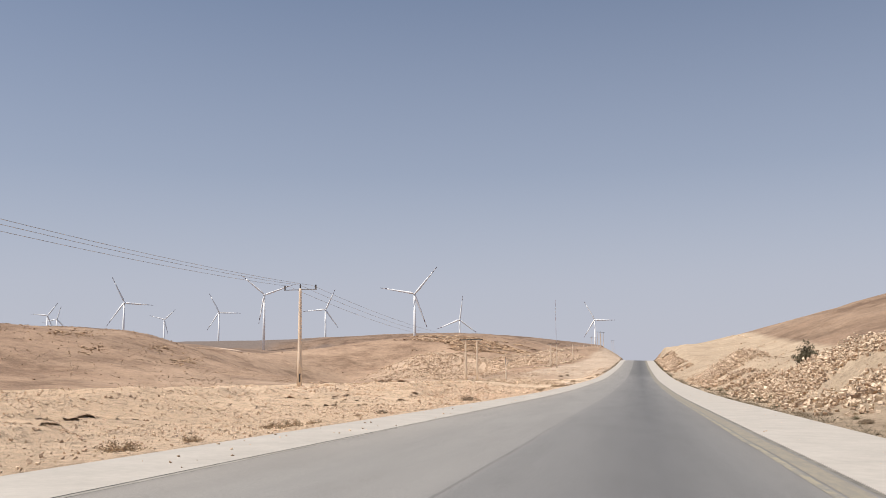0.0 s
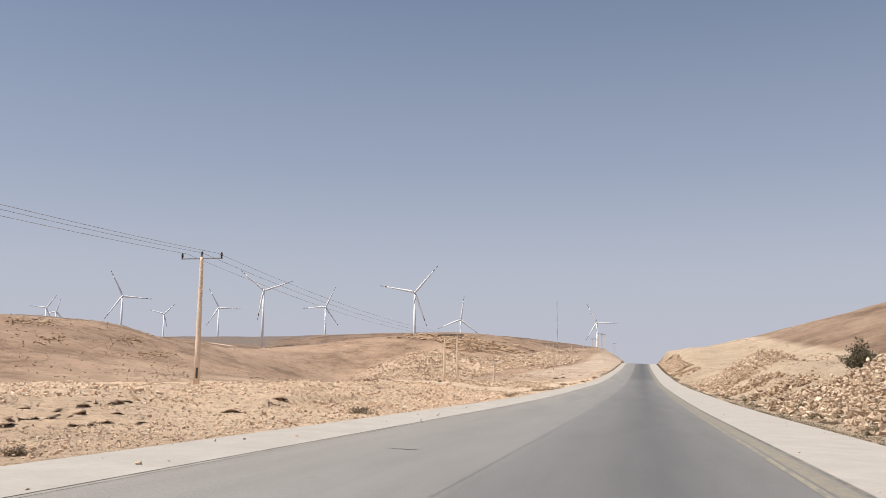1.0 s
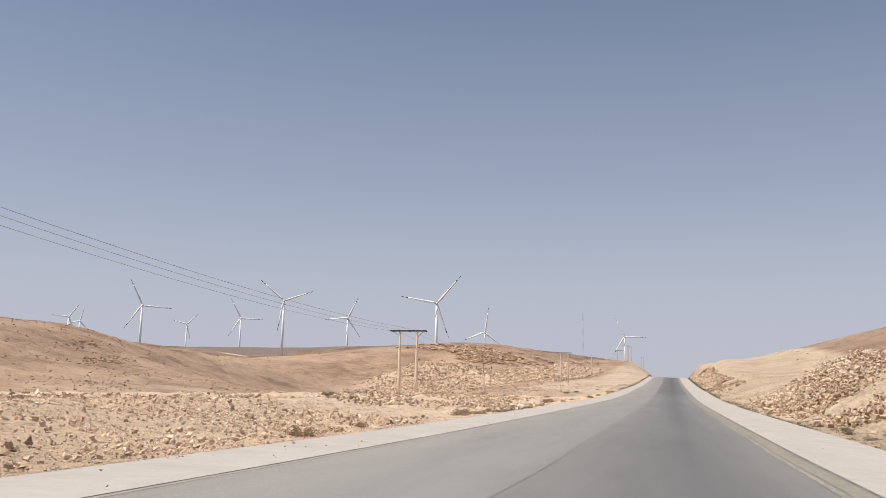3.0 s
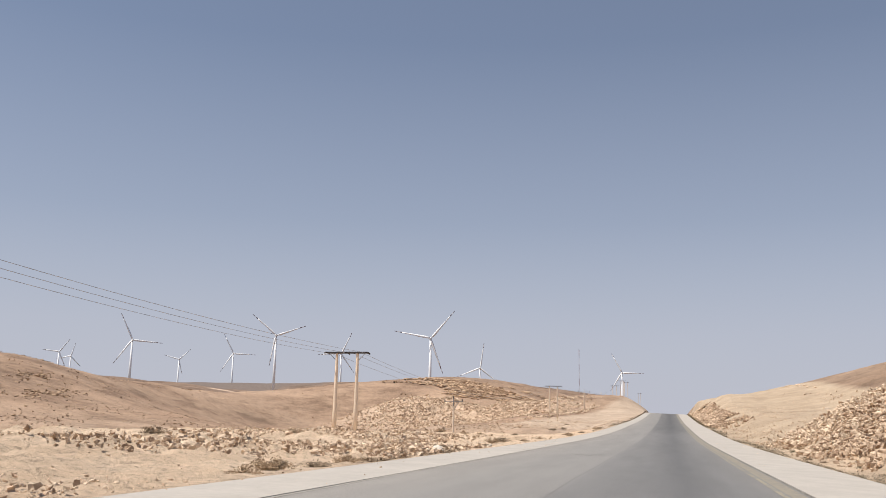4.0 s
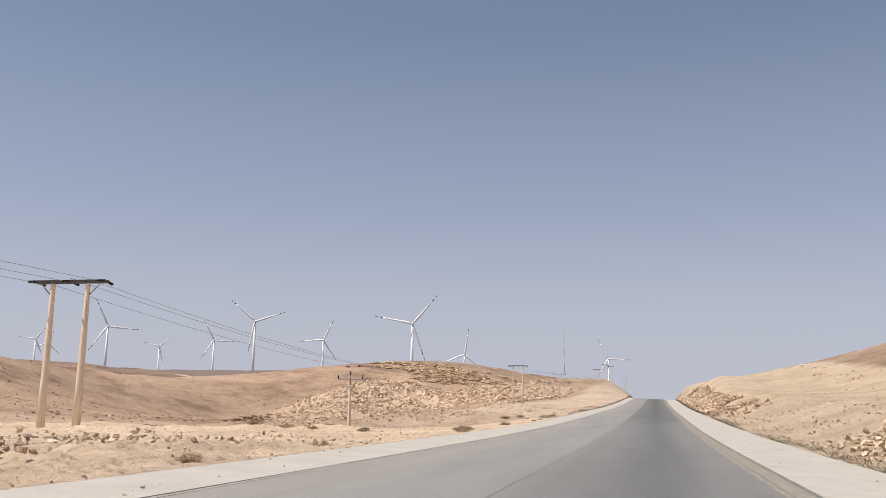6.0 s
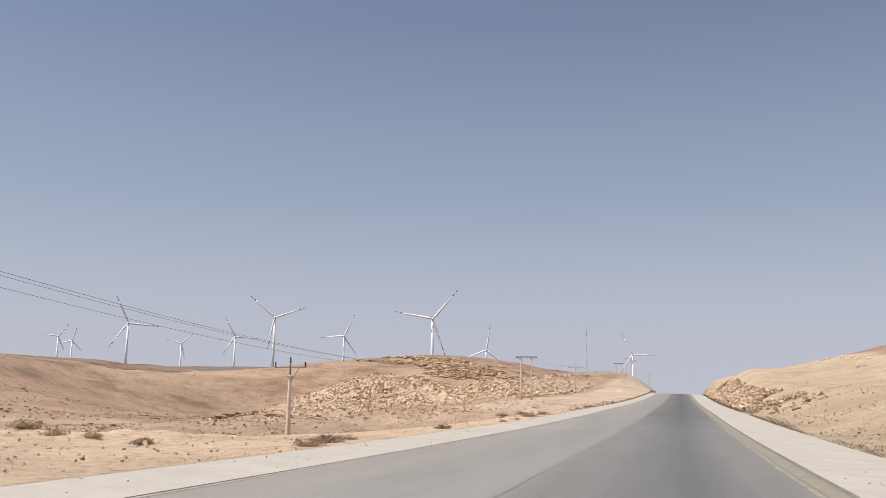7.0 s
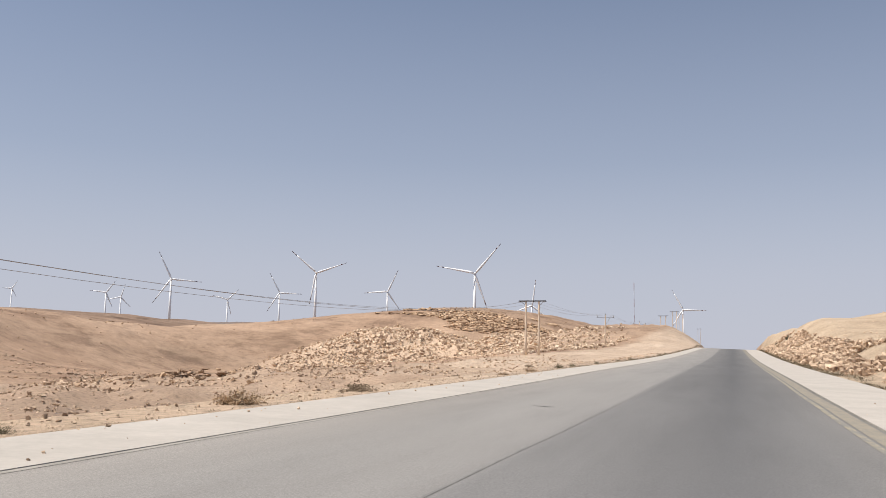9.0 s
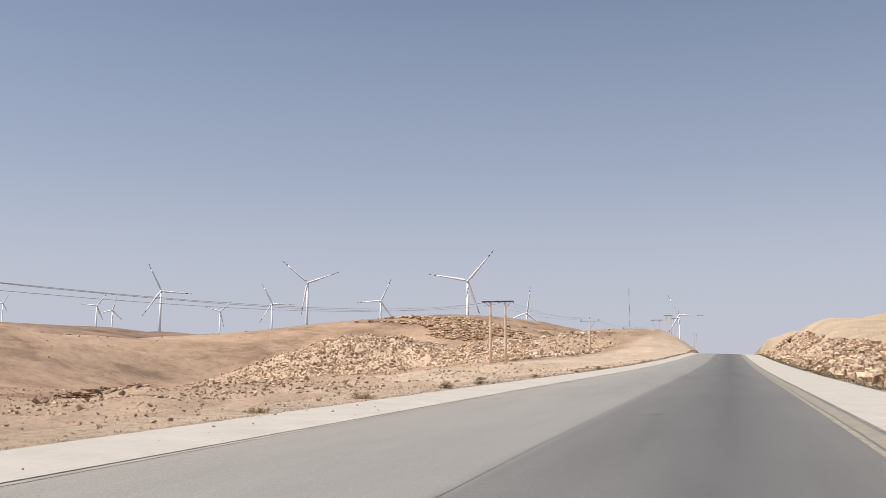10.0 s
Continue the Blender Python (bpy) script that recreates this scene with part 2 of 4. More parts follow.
# mast red with distance haze put into the colour as a paler tone
M_MASTR = m_plain("hazed_red_mast_paint", (0.40, 0.20, 0.18), 0.6, scale=1.0, vary=0.1, relief=0)
M_TWIG = m_plain("dry_twigs", (0.29, 0.215, 0.145), 0.9, scale=8.0, vary=0.3, relief=0)
M_DRYLEAF = m_plain("dry_scrub_leaves", (0.40, 0.29, 0.185), 0.9, scale=5.0, vary=0.35, relief=0)
M_GREYLEAF = m_plain("grey_brown_scrub_leaves", (0.27, 0.205, 0.14), 0.9, scale=5.0, vary=0.35, relief=0)
M_DARKLEAF = m_plain("dark_bush_leaves", (0.105, 0.09, 0.055), 0.9, scale=5.0, vary=0.35, relief=0)
M_VERGE = m_plain("dusty_verge_scrub", (0.19, 0.155, 0.105), 0.9, scale=4.0, vary=0.35, relief=0)
M_GREENLEAF = m_plain("green_brown_bush_leaves", (0.15, 0.132, 0.08), 0.9, scale=5.0, vary=0.35, relief=0)

# ---- lie of the land ----
PROFILE_Y = (-90, 8, 50, 70, 90, 115, 140, 165, 190, 215, 240, 270, 300, 340, 380, 405, 430, 450, 470, 490, 540, 700)
PROFILE_Z = (0, .03, .07, .1, .21, .47, .75, 1.08, 1.55, 2.18, 2.9, 3.7, 4.59, 5.95, 7.45, 8.4, 9.25, 9.8, 10.1, 10.0, 8.0, -4)
_y = np.arange(-90, 701, 2.0)
_k = np.exp(-np.linspace(-2, 2, 17) ** 2)
_z = np.convolve(np.pad(np.interp(_y, PROFILE_Y, PROFILE_Z), 8, mode="reflect", reflect_type="odd"), _k / _k.sum(), "valid")
FALL = -0.035                       # the road tips to the right
LO, LI, RI, RO, JOINT = -8.26, -6.48, 3.05, 6.25, -2.55
HILLS = (                           # centre x, y, spread x, y, height
    (-196, 374, 40, 192, 24.5),
    (-120, 617, 58, 62, 27.9),
    (-110, 450, 22, 29, 10.5),
    (-481, 542, 127, 696, 21.1),
    (-681, 1015, 188, 451, 38.8),
    (-1418, 2093, 563, 562, 81.7),
    (-495, 1969, 552, 122, 52.0),
    (-278, 1939, 267, 348, 36.4),
    (204, 490, 104, 207, 42.1),
    (96, 406, 50, 108, 6.7),
    (20, 210, 24, 126, 0.7),
    (-79, 694, 59, 43, 16.7),
    (125, 319, 46, 83, 6.1),
    (-24, 480, 45, 47, 10.2),
    (11, 467, 21, 74, 16.8),
    (-165, 435, 30, 68, -17.4),
)
LEFT_Y = (-90, 82, 150, 169, 178, 187, 218, 260, 334, 411, 425, 440, 455, 480, 520, 560, 620, 700)
LEFT_Z = (0.9, 0.95, 0.35, 0.1, 0.0, -1.0, -3.4, -1.8, -0.5, 0.5, 1.8, 3.6, 6.06, 8.51, 7.35, 8.0, 8.98, 16.36)
RIGHT_Y = (-90, 60, 86, 147, 178, 230, 291, 350, 400, 430, 460, 500, 700)
RIGHT_Z = (2.5, 2.4, 2.1, 3.7, 2.2, 2.2, 2.6, 3.57, 7.08, 6.55, 6.23, 8.43, 14.07)
PILES = ((63, 21, 1.7, 14.7, 6.8), (112, 33, 0.5, 10.2, 2.7), (153, 18, 1.2, 12.8, 4.6), (346, 88, 0.5, 10.4, 3.0))   # rock heaps on the right bank: y, spread, height, x, width


def road_z(y):
    return np.interp(y, _y, _z)


def step(a, b, x):
    t = np.clip((x - a) / (b - a), 0, 1)
    return t * t * (3 - 2 * t)


def lattice(ix, iy, seed):
    h = (ix.astype(np.int64) * 374761393 + iy.astype(np.int64) * 668265263 + seed * 1442695041) & 0x7FFFFFFF
    h = ((h ^ (h >> 13)) * 1274126177) & 0x7FFFFFFF
    return ((h ^ (h >> 16)) & 0xFFFF) / 65535.0


def rumple(x, y, size, seed=0):
    u, v = x / size, y / size
    i, j = np.floor(u), np.floor(v)
    a, b = u - i, v - j
    a, b = a * a * (3 - 2 * a), b * b * (3 - 2 * b)
    return (lattice(i, j, seed) * (1 - a) * (1 - b) + lattice(i + 1, j, seed) * a * (1 - b)
            + lattice(i, j + 1, seed) * (1 - a) * b + lattice(i + 1, j + 1, seed) * a * b) * 2 - 1


def blocks(x, y, size, seed):
    # broken ground: every cell is a tilted facet of its own height
    u, v = x / size, y / size
    i, j = np.floor(u), np.floor(v)
    best, out = np.full(np.shape(u), 9.0), np.zeros(np.shape(u))
    for a in (-1, 0, 1):
        for b in (-1, 0, 1):
            p, q = i + a, j + b
            dx, dy = u - p - lattice(p, q, seed), v - q - lattice(p, q, seed + 1)
            d = dx * dx + dy * dy
            h = lattice(p, q, seed + 2) + (lattice(p, q, seed + 3) - 0.5) * 1.6 * dx + (lattice(p, q, seed + 4) - 0.5) * 1.6 * dy
            m = d < best
            best, out = np.where(m, d, best), np.where(m, h, out)
    return out - 0.5


def rough(x, y):
    # how much broken rock lies open, left bank and right heaps
    left = step(-0.35, 0.3, rumple(x, y, 6, 22)) * step(94, 110, y) * (1 - 0.95 * step(142, 170, y)) * (1 - step(180, 200, y)) * step(-30, -24, x) * (1 - step(-9.6, -8.6, x))
    low = 0.36 * step(-34, -28, x) * (1 - step(-9.4, -8.5, x)) * (1 - 0.75 * step(150, 172, y)) * (1 - step(215, 240, y)) * (0.4 + step(0.0, 0.5, rumple(x, y * 0.4, 5, 23)))
    right = 0.12 * step(7.2, 9, x) * (1 - step(24, 32, x)) * (1 - step(290, 310, y))
    for cy, s, h, cx, w in PILES[:3]:
        right = np.maximum(right, np.exp(-((y - cy) / s) ** 6) * np.exp(-((x - cx) / w) ** 6))
    return np.where(x < 0, np.maximum(left, low), 1.25 * right)


def scarp_x(y):
    return -13.6 - 0.02 * y + 1.3 * rumple(y, y * 0, 9, 61) + 0.5 * rumple(y, y * 0, 2.3, 62)


def scarp(x, y):
    # low washed-out steps in the gravel, broken along their length
    z = 0
    for off, seed in ((0.0, 63), (2.3, 65)):
        run = step(-0.45, 0.05, rumple(y, y * 0, 7, seed)) * step(-8, 2, y) * (1 - step(80, 95, y))
        d = scarp_x(y + seed) + off - x
        z = z + 0.22 * run * step(-0.3, 0.35, d) * (1 - step(0.4, 4.0, d))
    return z


def heap(x, y):
    z = 0
    for cy, s, h, cx, w in PILES:
        z = z + h * np.exp(-((y - cy) / s) ** 4) * np.exp(-((x - cx - 1) / (w - 1)) ** 4)
    return z


def rise(u, y):
    # how the left bank climbs away from the shoulder: a soft foot, then a straight cut at the crest
    k = step(405, 440, y)
    q = u / (9 + 2 * k + 24 * step(478, 530, y))
    cut = np.clip((q + 0.1) / 1.1, 0, 1)
    return step(0.2, 1, q) * (1 - k) + k * cut * (1.5 - 0.5 * cut)


def land(x, y):
    x, y = np.atleast_1d(np.asarray(x, float)), np.atleast_1d(np.asarray(y, float))
    r, r2 = road_z(y), road_z(np.minimum(y, 430))
    n = 0
    for cx, cy, sx, sy, h in HILLS:
        n = n + h * np.exp(-((x - cx) / sx) ** 2 / 2 - ((y - cy) / sy) ** 2 / 2)
    far = step(60, 250, np.abs(x)) 
    n = n + far * (1.6 * rumple(x, y, 55, 1) + 0.7 * rumple(x, y, 21, 2)) + step(25, 60, np.abs(x)) * (1 - step(140, 220, np.abs(x))) * 0.35 * rumple(x, y, 8, 3)
    n = n + (3.6 + 1.8 * rumple(x, y, 12, 44) + 1.1 * rumple(x, y, 5, 45)) * np.exp(-((x + 78) / 31) ** 4 - ((y - 441) / 19) ** 4)
    dip = step(-80, -62, x) * (1 - step(-24, -15, x)) * step(186, 205, y) * (1 - step(290, 330, y))
    u, v = -8.3 - x, x - 6.3
    lb = r2 + np.interp(y, LEFT_Y, LEFT_Z) + step(2, 8, u) * (0.12 * rumple(x, y, 7, 4) + 0.20 * rumple(x, y, 2.6, 5) + 0.12 * rumple(x, y, 1.1, 6))
    zl = r + 0.27 + (lb - r - 0.27) * rise(u, y)
    zl = zl + scarp(x, y)
    w = step(24, 70, u)
    zl = zl * (1 - w) + (n - 1.0) * w + dip * (0.42 * rumple(x, y, 5.5, 71) + 0.36 * rumple(x, y, 2.7, 72))
    rb = r2 + np.interp(y, RIGHT_Y, RIGHT_Z) + step(2, 8, v) * (0.30 * rumple(x, y, 6, 7) + 0.14 * rumple(x, y, 2.2, 8)) + heap(x, y)
    zr = r - 0.24 + (rb - r + 0.24) * step(0.05, 1, v / (11 + 1.5 * step(320, 400, y)))
    w = step(14, 60, v)
    zr = zr * (1 - w) + (n + 1.4) * w
    near = (np.abs(x) < 40) & (y < 330)
    if np.any(near):
        a, b = np.broadcast_to(x, zl.shape)[near], np.broadcast_to(y, zl.shape)[near]
        lump = rough(a, b) * (0.19 * blocks(a, b, 0.9, 50) + 0.23 * blocks(a, b, 0.45, 60))
        zl, zr = zl.copy(), zr.copy()
        zl[near] += lump
        zr[near] += lump
    return np.where(u > 0, zl, np.where(v > 0, zr, r + FALL * x - 0.14))


def at(x, y):
    return float(land(x, y)[0])


def part(name, bm, material, parent=None, label="", smooth=False):
    me = bpy.data.meshes.new(name)
    bm.to_mesh(me)
    bm.free()
    if smooth:
        me.polygons.foreach_set("use_smooth", [True] * len(me.polygons))
    me.materials.append(material)
    ob = new(name, me)
    if parent:
        ob.parent = parent
    return tagged(ob, label=label)


def mesh_from(name, verts, faces, material, parent=None, smooth=False):
    me = bpy.data.meshes.new(name)
    verts, faces = np.asarray(verts, np.float32), np.asarray(faces, np.int32)
    k = faces.shape[1]
    me.vertices.add(len(verts))
    me.vertices.foreach_set("co", verts.ravel())
    me.loops.add(faces.size)
    me.loops.foreach_set("vertex_index", faces.ravel())
    me.polygons.add(len(faces))
    me.polygons.foreach_set("loop_start", np.arange(0, faces.size, k, dtype=np.int32))
    me.polygons.foreach_set("use_smooth", np.full(len(faces), smooth))
    me.update(calc_edges=True)
    me.validate()
    me.materials.append(material)
    ob = new(name, me)
    if parent:
        ob.parent = parent
    return ob


def sheet(xs, ys, zf):
    gx, gy = np.meshgrid(xs, ys)
    v = np.stack([gx, gy, zf(gx, gy)], -1).reshape(-1, 3)
    nx = len(xs)
    i = (np.arange(len(ys) - 1)[:, None] * nx + np.arange(nx - 1)[None]).ravel()
    return v, np.stack([i, i + 1, i + nx + 1, i + nx], -1)


def grow(start, first, rate, end):
    out = [start]
    while out[-1] < end:
        out.append(out[-1] + first)
        first *= rate
    return out


left_x = [-v for v in grow(34.0, 0.6, 1.038, 4500)][::-1]
xs = np.array(left_x + list(np.arange(-33.6, -22.1, 0.4)) + list(np.arange(-22.0, -8.5, 0.25)) + [-8.4, -8.3, -8.2, -6.5, 3.0, 6.2, 6.3, 6.5] + list(np.arange(6.8, 20.1, 0.35)) + list(np.arange(20.5, 28.1, 0.5)) + grow(28.7, 0.7, 1.065, 4500))
ys = np.array(list(np.arange(-90, -3, 3.0)) + list(np.arange(-3, 220, 0.48)) + list(np.arange(220, 320, 0.8)) + grow(320.0, 0.8, 1.015, 4800))
v, f = sheet(xs, ys, land)
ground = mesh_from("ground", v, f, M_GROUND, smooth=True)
tagged(ground, "dry sandy desert ground with stones and low hills", "ground", kind="structure")

# ---- road ----
road_y = np.array(list(np.arange(-90, 480, 2.0)) + list(np.arange(480, 690, 6.0)))


def strip(name, x0, x1, n, lift, material, y0=-90, y1=690, parent=None, wob=0.0, skirt=0.0):
    yy = road_y[(road_y >= y0) & (road_y <= y1)]
    if len(yy) < 3:
        yy = np.linspace(y0, y1, 8)
    xx = np.linspace(x0, x1, n)
    if skirt:
        xx = np.concatenate([[x0 - 0.02], xx, [x1 + 0.02]])

    def zf(gx, gy):
        z = road_z(gy) + FALL * gx + lift
        if skirt:
            z[:, 0] -= skirt
            z[:, -1] -= skirt
        return z
    vv, ff = sheet(xx, yy, zf)
    if wob:
        vv[:, 0] += wob * rumple(vv[:, 1], vv[:, 1] * 0, 9.0, 11) + wob * 0.5 * rumple(vv[:, 1], vv[:, 1] * 0, 3.1, 12)
    return mesh_from(name, vv, ff, material, parent, smooth=False)


road = tagged(strip("road", LI, RI, 12, 0.0, M_ASPHALT, skirt=0.1), "worn two-lane grey asphalt road with darker lane", "road", kind="structure")
for x0, x1, lab in ((LO, LI, "pale dusty concrete road shoulder beside the bank"), (RI, RO, "wide pale dusty concrete road shoulder")):
    tagged(strip("pavement", x0, x1, 5, 0.012, M_CONC, skirt=0.12), lab, "road shoulder", kind="structure")
tagged(strip("joint", JOINT - 0.02, JOINT + 0.02, 2, 0.004, M_TAR, parent=road, wob=0.05), "faint lengthwise asphalt joint")
tagged(strip("joint", LI + 0.01, LI + 0.11, 2, 0.004, M_SEAM, parent=road, wob=0.02), "dusty seam at the shoulder")
tagged(strip("joint", RI - 0.10, RI - 0.01, 2, 0.004, M_EDGE, parent=road, wob=0.025), "dark open seam at the wide shoulder")
tagged(strip("dust_band", 2.50, 2.88, 3, 0.004, M_DUST, parent=road, wob=0.04), "brown dust-stained band along the road edge")
tagged(strip("edge_line", 2.30, 2.44, 2, 0.005, M_YELLOW, parent=road, wob=0.03), "worn yellow edge line")

def crack(x0, x1, y, wide, seed):
    # a ragged tar-filled crack across the lane
    r = random.Random(seed)
    bm = bmesh.new()
    rows, yy = [], y
    for i in range(13):
        x = x0 + (x1 - x0) * i / 12
        yy += r.gauss(0, 0.06)
        w = wide * r.uniform(0.3, 1.0) * math.sin(math.pi * (i + 0.6) / 13.2)
        rows.append([bm.verts.new((x, yy + s * w, float(road_z(yy)) + FALL * x + 0.005)) for s in (-1, 1)])
    for p, q in zip(rows, rows[1:]):
        bm.faces.new((p[0], q[0], q[1], p[1]))
    part("crack", bm, M_CRACK, road, "dark tar-filled crack")


for k, (x0, x1, y, w) in enumerate(((-4.5, -4.1, 125.4, 0.2), (-4.2, -3.8, 124.75, 0.2), (-3.75, -3.4, 124.8, 0.22), (-3.35, -2.9, 126.4, 0.24), (-3.5, -3.2, 125.9, 0.16), (-4.2, -3.6, 210.7, 0.09), (-4.9, -4.2, 38.0, 0.06), (-1.6, -0.9, 61.0, 0.05), (-5.6, -4.7, 88.0, 0.06),
                                   (0.4, 1.1, 150.0, 0.05), (-5.2, -4.4, 186.0, 0.06), (-1.9, -1.2, 232.0, 0.07), (-4.8, -4.0, 262.0, 0.08))):
    crack(x0, x1, y, w, k)

# ---- rocks ----
CUBE_V = np.array([(sx, sy, sz) for sz in (-1, 1) for sy in (-1, 1) for sx in (-1, 1)], float)
CUBE_F = np.array([(0, 2, 3), (0, 3, 1), (4, 5, 7), (4, 7, 6), (0, 1, 5), (0, 5, 4), (1, 3, 7), (1, 7, 5), (3, 2, 6), (3, 6, 7), (2, 0, 4), (2, 4, 6)])
PHI = (1 + 5 ** 0.5) / 2
ICO_V = np.array([(-1, PHI, 0), (1, PHI, 0), (-1, -PHI, 0), (1, -PHI, 0), (0, -1, PHI), (0, 1, PHI), (0, -1, -PHI), (0, 1, -PHI), (PHI, 0, -1), (PHI, 0, 1), (-PHI, 0, -1), (-PHI, 0, 1)]) / 1.902
_d = np.linalg.norm(ICO_V[:, None] - ICO_V[None], axis=-1)
ICO_F = []
for i in range(12):
    for j in range(i + 1, 12):
        for k in range(j + 1, 12):
            if max(_d[i, j], _d[j, k], _d[i, k]) < 1.1:
                n = np.cross(ICO_V[j] - ICO_V[i], ICO_V[k] - ICO_V[i])
                ICO_F.append((i, j, k) if n @ ICO_V[i] > 0 else (i, k, j))
ICO_F = np.array(ICO_F)
rock_rng = np.random.default_rng(7)


def rock_shapes(base, count, jitter):
    out = []
    for _ in range(count):
        p = base * rock_rng.uniform(0.7, 1.15, (len(base), 1)) + rock_rng.normal(0, jitter, (len(base), 3))
        for _ in range(4):
            n = rock_rng.normal(size=3)
            n /= np.linalg.norm(n)
            p = p - np.maximum(p @ n - rock_rng.uniform(0.35, 0.7), 0)[:, None] * n
        out.append(p)
    return np.array(out)


CHIPS, LUMPS = rock_shapes(CUBE_V * 0.75, 60, 0.2), rock_shapes(ICO_V, 60, 0.14)


def rocks(name, x, y, size, material, flat=0.7, stretch=1.3, sink=0.25, lift=0.0, tilt=0.5, chips=False):
    n = len(x)
    shapes, faces = (CHIPS, CUBE_F) if chips else (LUMPS, ICO_F)
    p = shapes[rock_rng.integers(0, len(shapes), n)].copy()
    sc = size[:, None] * np.stack([rock_rng.uniform(0.8, stretch, n), rock_rng.uniform(0.7, 1.1, n), rock_rng.uniform(0.8, 1.2, n) * flat], -1) * 0.5
    p = p * sc[:, None, :]
    rx, rz = rock_rng.normal(0, tilt, n), rock_rng.uniform(0, 2 * np.pi, n)
    c, s = np.cos(rx)[:, None], np.sin(rx)[:, None]
    py, pz = p[:, :, 1] * c - p[:, :, 2] * s, p[:, :, 1] * s + p[:, :, 2] * c
    c, s = np.cos(rz)[:, None], np.sin(rz)[:, None]
    px, py = p[:, :, 0] * c - py * s, p[:, :, 0] * s + py * c
    q = np.stack([px + x[:, None], py + y[:, None], pz + (land(x, y) + lift + size * flat * (0.5 - sink))[:, None]], -1)
    f = (faces[None] + (np.arange(n) * shapes.shape[1])[:, None, None]).reshape(-1, 3)
    return mesh_from(name, q.reshape(-1, 3), f, material)


def scatter(n, x0, x1, y0, y1, keep=None):
    x, y = rock_rng.uniform(x0, x1, n), rock_rng.uniform(y0, y1, n)
    if keep is not None:
        m = keep(x, y) > rock_rng.uniform(0, 1, n)
        x, y = x[m], y[m]
    return x, y


def sizes(n, lo, hi, power=2.2):
    return lo + (hi - lo) * rock_rng.uniform(0, 1, n) ** power


x, y = scatter(22000, -36, -8.5, -8, 245, lambda x, y: (0.35 + 0.65 * step(-0.2, 0.5, rumple(x, y, 6, 21))) * (1 - 0.6 * step(160, 185, y)))
tagged(rocks("gravel_bank", x, y, sizes(len(x), 0.03, 0.11, 2.6), M_PEBBLE, flat=0.8, sink=0.15, chips=True), "loose stones and gravel on the sandy bank", "gravel", kind="stuff")
x, y = scatter(52000, -24, -8.55, 4, 96, lambda x, y: (0.12 + 0.88 * step(-0.25, 0.4, rumple(x, y, 3.4, 20))) * (0.25 + 0.75 * step(-22, -12, x)))
tagged(rocks("gravel_bank", x, y, sizes(len(x), 0.03, 0.085, 2.2), M_ROCK, flat=0.75, sink=0.1, chips=True), "small pale stones strewn thickly over the sandy bank", "gravel", kind="stuff")
x, y = scatter(56000, -30, -8.7, 70, 178, lambda x, y: step(-0.2, 0.45, rumple(x, y, 5, 22)) * (1 - 0.995 * step(138, 158, y)) * (0.12 + 0.88 * step(92, 108, y)))
tagged(rocks("rubble_bank", x, y, sizes(len(x), 0.06, 0.22, 1.8), M_PALE, flat=0.9, stretch=1.6, sink=0.08, tilt=1.1, lift=rock_rng.uniform(-0.06, 0.07, len(x)), chips=True), "broken limestone rubble on the roadside bank", "rubble", kind="stuff")
x, y = scatter(20000, -30, -9.0, 42, 98, lambda x, y: (0.3 + 0.7 * step(-0.1, 0.45, rumple(x, y, 4, 19))) * step(38, 54, y))
tagged(rocks("rubble_bank", x, y, sizes(len(x), 0.05, 0.17, 2.1), M_ROCK, flat=0.85, sink=0.1, tilt=0.9, chips=True), "broken pale stones lying thick on the bank", "rubble", kind="stuff")
x, y = scatter(420, -28, -9.4, 100, 150, lambda x, y: step(0.0, 0.5, rumple(x, y, 5, 22)))
tagged(rocks("rubble_bank", x, y, sizes(len(x), 0.2, 0.42, 2.2), M_ROCK, flat=0.75, sink=0.2, tilt=0.7), "larger limestone blocks half sunk in the bank", "rubble", kind="stuff")
# pale stones along the brow of the bank
x, y = scatter(1300, -33, -24, 84, 160, lambda x, y: np.exp(-((x + 28.5 + rumple(y, y * 0, 8, 46)) / 1.1) ** 2) * step(-0.3, 0.3, rumple(x, y, 4, 47)))
tagged(rocks("rubble_bank", x, y, sizes(len(x), 0.1, 0.42, 2.2), M_ROCK, flat=0.75, sink=0.1, tilt=0.7), "row of pale stones along the brow of the bank", "rubble", kind="stuff")
x, y = scatter(30000, -34, -8.8, -6, 100, lambda x, y: 0.2 + 0.8 * step(-0.1, 0.5, rumple(x, y * 0.4, 5, 23)))
tagged(rocks("rubble_bank", x, y, sizes(len(x), 0.03, 0.10, 2.6), M_ROCK, flat=0.7, sink=0.2, tilt=0.8, chips=True), "scattered broken stones on the gravel bank", "rubble", kind="stuff")


